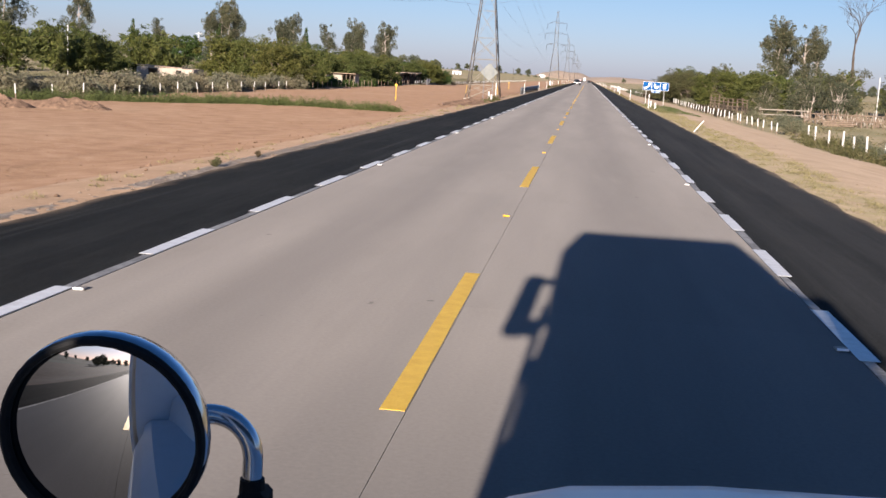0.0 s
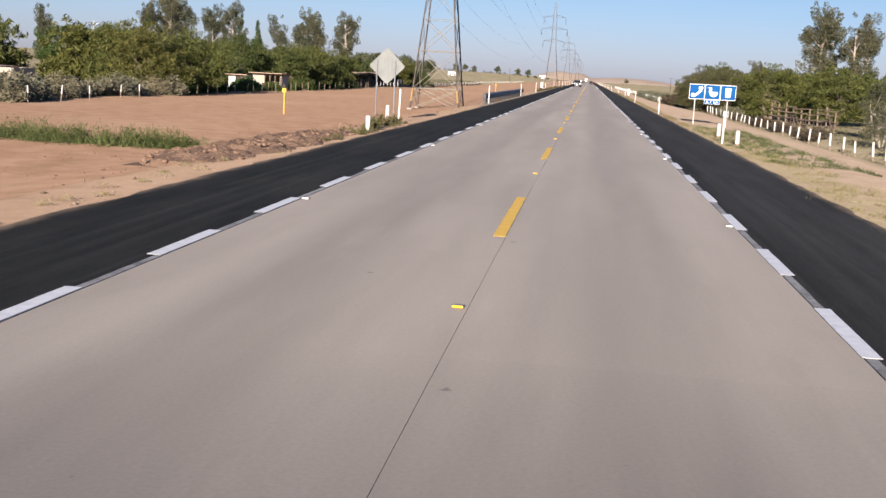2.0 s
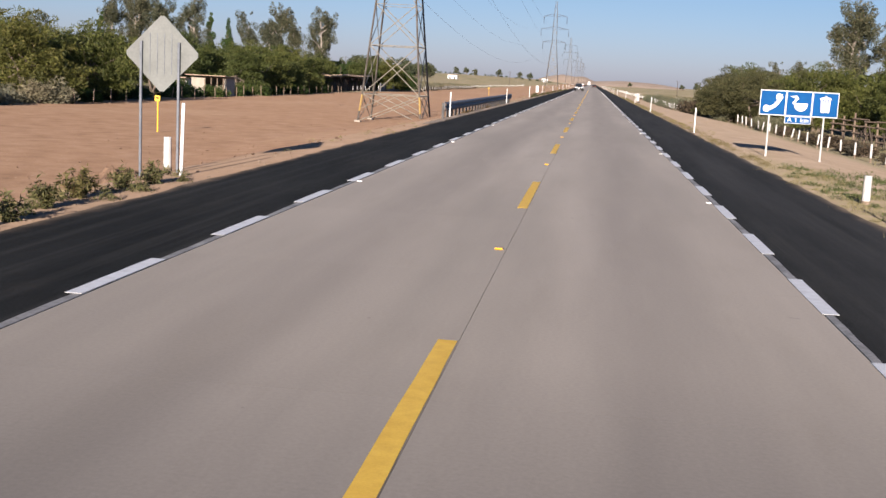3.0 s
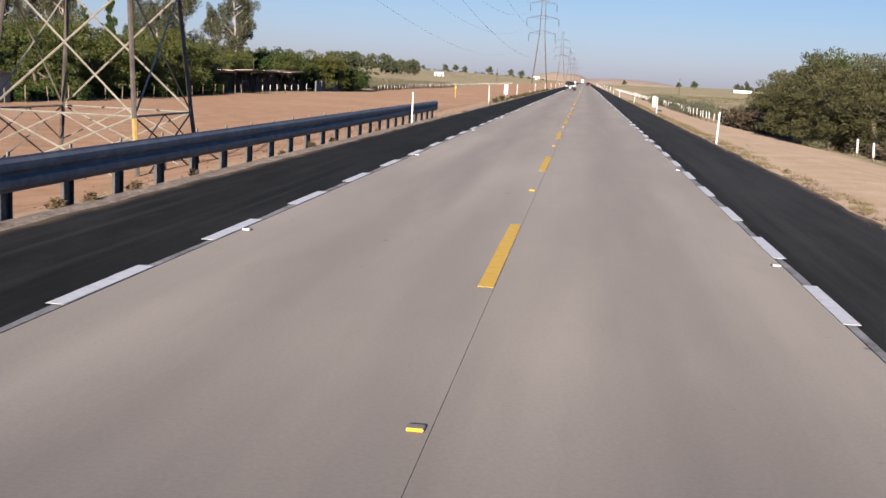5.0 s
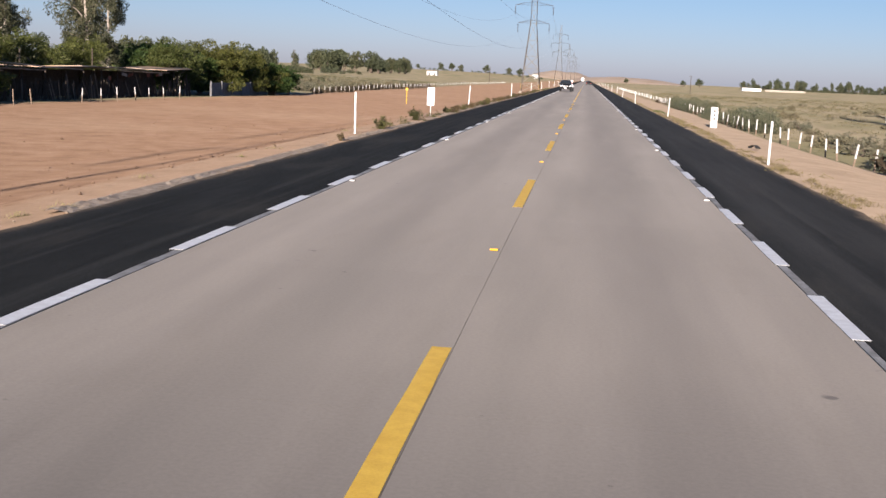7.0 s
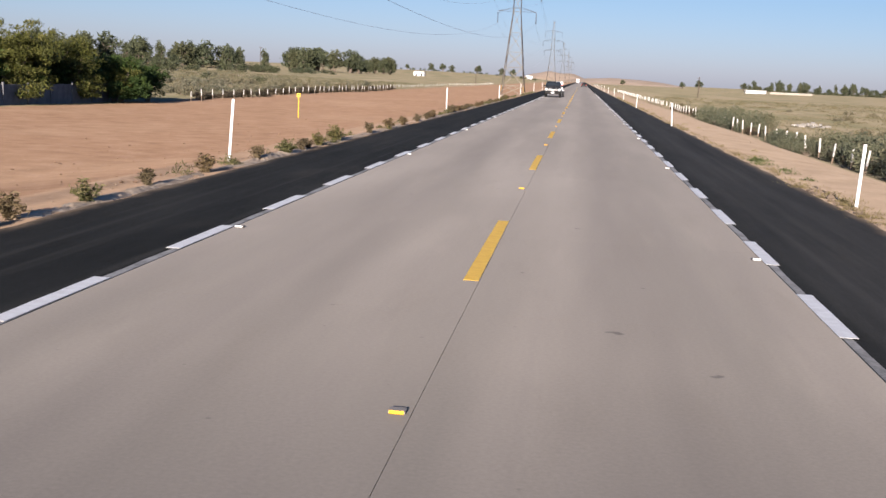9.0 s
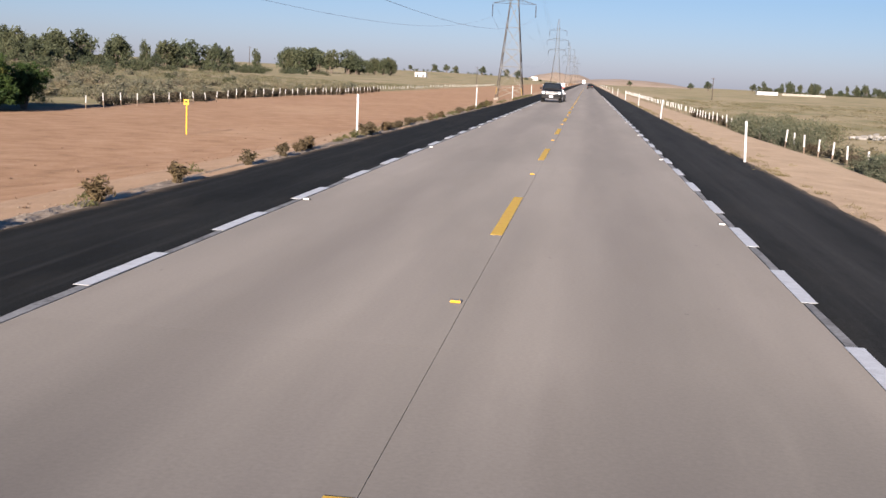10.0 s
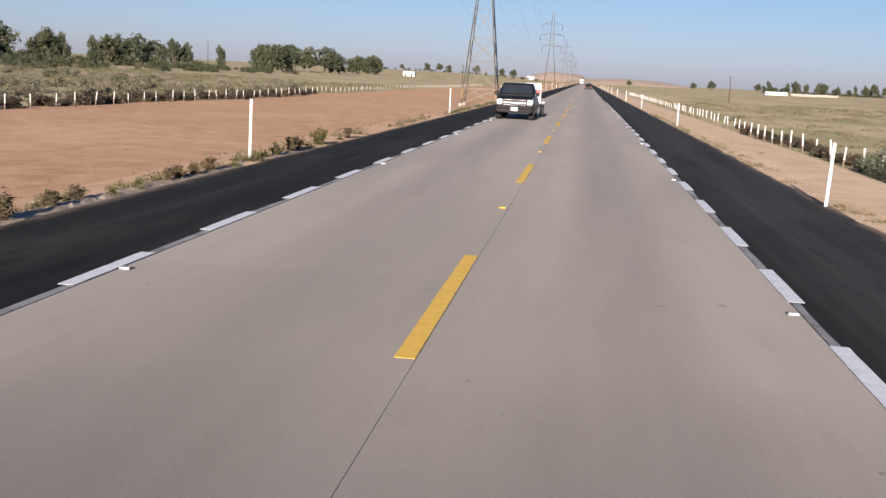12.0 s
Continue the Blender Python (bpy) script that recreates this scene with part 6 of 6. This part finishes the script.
brown_at = [(-6.15, 264.2, 0.9), (-6.15, 264.9, 0.8), (-6.15, 273.8, 1.1), (-6.15, 277.7, 1.2), (-6.1, 281, 1.1), (-6.15, 285.5, 1.0), (-6.1, 288.2, 1.0), (-6.2, 290.0, 0.8), (-6.2, 290.6, 0.9), (-6.2, 291.3, 1.1), (-6.2, 298.8, 1.2), (-6.2, 299.8, 1.3), (-6.2, 302.8, 1.0), (-6.2, 303.4, 0.9), (-6.3, 304.3, 0.85), (-6.3, 305.3, 0.7), (-6.3, 306.2, 0.8), (-6.35, 307.2, 0.7), (-6.25, 308.3, 1.0), (-6.3, 309.4, 0.75), (-6.3, 310.4, 0.8), (-6.3, 311.5, 0.7), (-6.3, 312.7, 0.75), (-6.1, 314.5, 1.1), (-6.15, 318.5, 1.0), (-6.2, 327.3, 1.1), (-6.2, 328.7, 0.8), (-6.3, 329.7, 0.75), (-6.25, 333.4, 0.7), (-6.25, 333.9, 0.8), (-6.2, 334.6, 0.7), (-6.2, 335.6, 0.9), (-6.2, 341.9, 1.2), (-6.2, 342.7, 1.0), (-6.2, 349, 1.0), (-6.2, 245.7, 1.0), (-6.25, 247.5, 1.1), (-6.3, 249.0, 1.1), (-6.3, 253.8, 0.9), (-6.25, 256.7, 1.1), (-6.25, 260.3, 1.0), (-6.2, 216.6, 0.7), (-6.2, 24.8, 0.45), (-6.45, 145.6, 0.8), (-6.4, 146.6, 0.7), (-6.5, 148.6, 0.8), (-6.6, 151.8, 0.7), (-6.5, 158, 0.6), (-6.4, 160.6, 0.8), (-6.6, 164.2, 0.7), (-6.5, 171, 0.6)]
rng3 = random.Random(77)
for where, kinds in ((green_at, GREEN_WEED), (brown_at, BROWN_WEED)):
    for k, (x, y, sc) in enumerate(where):
        put(kinds[k % 2], x, y, rng3.uniform(0, 360), sc)
for m in GREEN_WEED + BROWN_WEED:
    for c in list(m.children):
        bpy.data.objects.remove(c)
    bpy.data.objects.remove(m)


def soil_lip(y0, y1, high, seed):
    """The broken pale crust that stands along the outer edge of the shoulder."""
    xs, ys = np.linspace(-5.93, -6.42, 8), np.arange(y0, y1, 0.13)
    verts = []
    for y in ys:
        here = max(0.0, 0.35 + 1.1 * noise.noise((0, y * 0.22, seed)))
        for k, x in enumerate(xs):
            arch = math.sin(math.pi * k / 7) ** 0.7
            lump = 0.55 + 0.8 * noise.noise((x * 5, y * 3.1, seed)) + 0.5 * noise.noise((x * 14, y * 9, seed))
            verts.append((float(x), float(y), -0.035 + high * arch * max(0.0, lump) * min(1.0, here)))
    faces = [(j * 8 + i, j * 8 + i + 1, j * 8 + i + 9, j * 8 + i + 8) for j in range(len(ys) - 1) for i in range(7)]
    me = bpy.data.meshes.new("soil_lip")
    me.from_pydata(verts, [], faces)
    tagged(link("soil_lip", me, CRUST), "crumbling pale soil lip along the shoulder edge", "soil", kind="stuff")


soil_lip(198, 345, 0.12, 4)
soil_lip(128, 192, 0.08, 6)
soil_lip(2, 60, 0.08, 9)
line = [(-46, 72), (-38.6, 82), (-33, 91.5), (-28.6, 95.7), (-23.8, 97), (-19.7, 96.8), (-15.2, 97.5)]
strip_spots = []
for x in np.concatenate([rng1.uniform(-46, -15, 330), rng1.uniform(-46, -24, 200)]):
    strip_spots.append((x, float(np.interp(x, [q[0] for q in line], [q[1] for q in line])) + rng1.normal() * (1.3 if x < -24 else 0.6)))
stuff_patch("ditch_grass", "strip of green grass in the damp ditch", "grass", tufts(5, strip_spots, 130, 0.35, 0.7), 0.05, GRASS_LEAF, 5, 0.85, 5)
stuff_patch("field_scrub", "dry grey-green scrub covering the field", "scrub", tufts(6, spots(2600, -190, -42, 345, 620) + spots(600, -110, -54, 60, 345), 64, 0.7, 0.7), 0.12, SCRUB_LEAF, 6, 0.5, 2.6)
stuff_patch("field_scrub", "dry grey-green scrub covering the field", "scrub", tufts(7, spots(1900, 17, 140, 240, 620) + spots(300, 15.5, 40, 40, 240), 60, 0.7, 0.45), 0.10, SCRUB_LEAF, 7, 0.5, 2.6)
stuff_patch("fence_grass", "green brush growing along the fence", "grass", tufts(8, spots(160, 14.5, 18, 40, 80), 150, 0.3, 0.7), 0.06, WEED_LEAF, 8, 0.6, 3)


def soil_heap(x, y, w, d, h, seed, clods=8, rough=0.35):
    rng = random.Random(seed)
    t = thing("soil_heap", "heap of broken reddish soil clods beside the road", "soil heap", (x, y, ground_z(x, y)), "soil heaps")
    bm = bmesh.new()
    n = 22
    grid = []
    for j in range(n + 1):
        row = []
        for i in range(n + 1):
            u, v = i / n * 2 - 1, j / n * 2 - 1
            r = max(0, 1 - u * u - v * v)
            z = h * r ** 0.8 * (0.8 + rough * noise.noise((u * 4 + seed, v * 4, 1))) + 0.12 * rough * h * noise.noise((u * 13, v * 13, seed)) * (r > 0)
            row.append(bm.verts.new((u * w / 2, v * d / 2, max(z, 0) - (0.10 if r == 0 else 0.02))))
        grid.append(row)
    for j in range(n):
        for i in range(n):
            bm.faces.new((grid[j][i], grid[j][i + 1], grid[j + 1][i + 1], grid[j + 1][i]))
    part("mound", bm, CLOD, t)
    for k in range(clods):
        a, q = rng.uniform(0, 6.28), rng.uniform(0.2, 1.1)
        s = rng.uniform(0.02, 0.075)
        bm = bmesh.new()
        bmesh.ops.create_icosphere(bm, subdivisions=1, radius=s, matrix=Matrix.Diagonal((1, rng.uniform(0.6, 1), rng.uniform(0.5, 0.9), 1)))
        for v in bm.verts:
            v.co *= rng.uniform(0.75, 1.2)
        zz = h * max(0, 1 - q * q) ** 0.8 * 0.7
        bm.transform(Matrix.Translation((math.cos(a) * q * w / 2, math.sin(a) * q * d / 2, zz + s * 0.2)))
        part("clod", bm, CLOD, t)


for k, (x, y, w, d, h) in enumerate(((-7.3, 88, 1.8, 3.2, 0.26), (-7.3, 85.4, 2.0, 3.4, 0.34), (-7.3, 82.6, 2.1, 3.4, 0.42), (-7.4, 79.8, 2.1, 3.4, 0.40), (-7.6, 77.0, 2.1, 3.2, 0.34))):
    soil_heap(x, y, w * 1.2, d * 1.15, h * 0.85, 11 + k, 90, 0.6)
soil_heap(-9.9, 103.4, 1.8, 1.6, 0.4, 7, 14, 0.7)
soil_heap(-33, 72, 6, 3.5, 0.75, 3, 90, 0.6)
soil_heap(-36.5, 69, 5, 3.5, 0.8, 5, 90, 0.6)


def stone_stuff(name, label, mat, seed, places, lo, hi):
    """Loose small stones or clods lying at the given places, in one mesh."""
    rng = np.random.default_rng(seed)
    verts, faces = [], []
    for x, y in places:
        s = rng.uniform(lo, hi) * (1.8 if rng.uniform() < 0.05 else 1)
        z = ground_z(x, y) + s * 0.3
        k = len(verts)
        dirs = np.array([(1, 0, 0), (-1, 0, 0), (0, 1, 0), (0, -1, 0), (0, 0, 0.7), (0, 0, -0.8)]) * s * rng.uniform(0.6, 1.2, (6, 1))
        c, q = math.cos(rng.uniform(0, 3)), math.sin(rng.uniform(0, 3))
        verts += [(x + d[0] * c - d[1] * q, y + d[0] * q + d[1] * c, z + d[2]) for d in dirs.tolist()]
        faces += [(k + a, k + b, k + e) for a, b, e in ((0, 2, 4), (2, 1, 4), (1, 3, 4), (3, 0, 4), (2, 0, 5), (1, 2, 5), (3, 1, 5), (0, 3, 5))]
    me = bpy.data.meshes.new(name)
    me.from_pydata(verts, [], faces)
    tagged(link(name, me, mat), label, name, kind="stuff")


rng2 = np.random.default_rng(9)
edge = [(6.6 + abs(rng2.normal()) * 2.0, rng2.uniform(0, 400)) for _ in range(700)] + [(side * (6.0 + abs(rng2.normal()) * 0.35), rng2.uniform(0, 400)) for side in (-1, 1) for _ in range(1000)]
edge += [(-6.15 - abs(rng2.normal()) * 0.4, y) for y in np.concatenate([rng2.uniform(0, 40, 140), rng2.uniform(214, 330, 500)])]
edge += [(-6.3 - abs(rng2.normal()) * 0.5, y) for y in rng2.uniform(136, 188, 420)]
crumbs = [(6.0 + abs(rng2.normal()) * 0.12, y) for y in np.concatenate([rng2.uniform(240, 262, 160), rng2.uniform(140, 160, 90)])]
stone_stuff("asphalt_crumbs", "dark broken asphalt crumbs at the shoulder edge", ASPHALT, 12, crumbs, 0.02, 0.07)
stone_stuff("gravel", "loose pale gravel at the edge of the shoulders", PEBBLE, 9, edge, 0.008, 0.028)
field = [(-6.6 - abs(rng2.normal()) * 7, rng2.uniform(0, 400)) for _ in range(2600)] + []
stone_stuff("clods", "small clods of dry earth scattered over the dirt", CLOD, 10, field, 0.015, 0.06)

# ---- road pieces ----
SLAB = 5.0
for side in (-1, 1):
    x0, x1 = (JOINT + 0.002, 3.40) if side > 0 else (-3.40, JOINT - 0.002)
    me = None
    for k in range(84):
        if me is None:
            bm = box(bmesh.new(), ((x0 + x1) / 2, SLAB / 2, -0.14), (x1 - x0, SLAB - 0.002, 0.28))
            ob = part("slab", bm, CONCRETE, road)
            me = ob.data
        else:
            ob = link("slab", me, None, road)
        ob.location = (0, -15 + k * SLAB, 0)
    part("joint_filler", box(bmesh.new(), (side * 1.75, 195, -0.16), (3.4, 420, 0.296)), JOINT_FILL, road, "dark joint filler")
    part("far_pavement", box(bmesh.new(), ((x0 + x1) / 2, (-15 - 560) / 2, -0.14), (x1 - x0, 545, 0.28)), CONCRETE, road)
    part("far_pavement", box(bmesh.new(), ((x0 + x1) / 2, (405 + 3300) / 2, -0.14), (x1 - x0, 3300 - 405, 0.28)), CONCRETE, road)


def mark(name, x, y0, y1, w, mat, me=None):
    if me is None:
        bm = bmesh.new()
        n = 8
        left = [bm.verts.new((-w / 2 + 0.006 * noise.noise((y0, k * 0.9, 1)), (y1 - y0) * k / n, 0)) for k in range(n + 1)]
        right = [bm.verts.new((w / 2 + 0.006 * noise.noise((y0, k * 0.9, 6)), (y1 - y0) * k / n, 0)) for k in range(n + 1)]
        for k in range(n):
            bm.faces.new((left[k], right[k], right[k + 1], left[k + 1]))
        ext = bmesh.ops.extrude_face_region(bm, geom=bm.faces[:])
        bmesh.ops.translate(bm, verts=[v for v in ext["geom"] if isinstance(v, bmesh.types.BMVert)], vec=(0, 0, 0.003))
        bmesh.ops.recalc_face_normals(bm, faces=bm.faces)
        ob = part(name, bm, mat, road)
    else:
        ob = link(name, me, None, road)
    ob.location = (x, y0, 0.0045)
    return ob


dash = None
for k in range(-1, 40):
    ob = mark("centre_dash", 0.0, 6.63 + 15 * k, 6.63 + 15 * k + 5.1, 0.16, YELLOW_LINE, dash)
    dash = ob.data
for side, phase in ((-1, 3.4), (1, 1.05)):
    dash = None
    for k in range(0, 110):
        ob = mark("edge_dash", 3.47 if side > 0 else -3.5, phase + 4 * k, phase + 4 * k + 2.05, 0.165, WHITE_LINE, dash)
        ob.location.z = 0.0065
        dash = ob.data


def stud(x, y, mat, base=None):
    if base is None:
        b = part("road_stud", box(bmesh.new(), (0, 0, 0.012), (0.11, 0.10, 0.024), None, 0.006), STUD_BASE, road, "raised reflective road stud")
        r = part("reflector", box(bmesh.new(), (0, -0.048, 0.014), (0.095, 0.02, 0.02), Matrix.Rotation(radians(-30), 4, "X")), mat, b)
    else:
        b = link("road_stud", base.data, None, road, "raised reflective road stud")
        r = link("reflector", base.children[0].data, None, b)
    b.location = (x, y, 0.002)
    return b


first_stud = None
for k in range(-1, 26):
    first_stud = stud(0.0, 16.85 + 15 * k, STUD_YELLOW, first_stud)
for side in (-1, 1):
    first_stud = None
    for k in range(0, 27):
        first_stud = stud(side * 3.32, 9.4 + 15 * k, STUD_WHITE, first_stud)
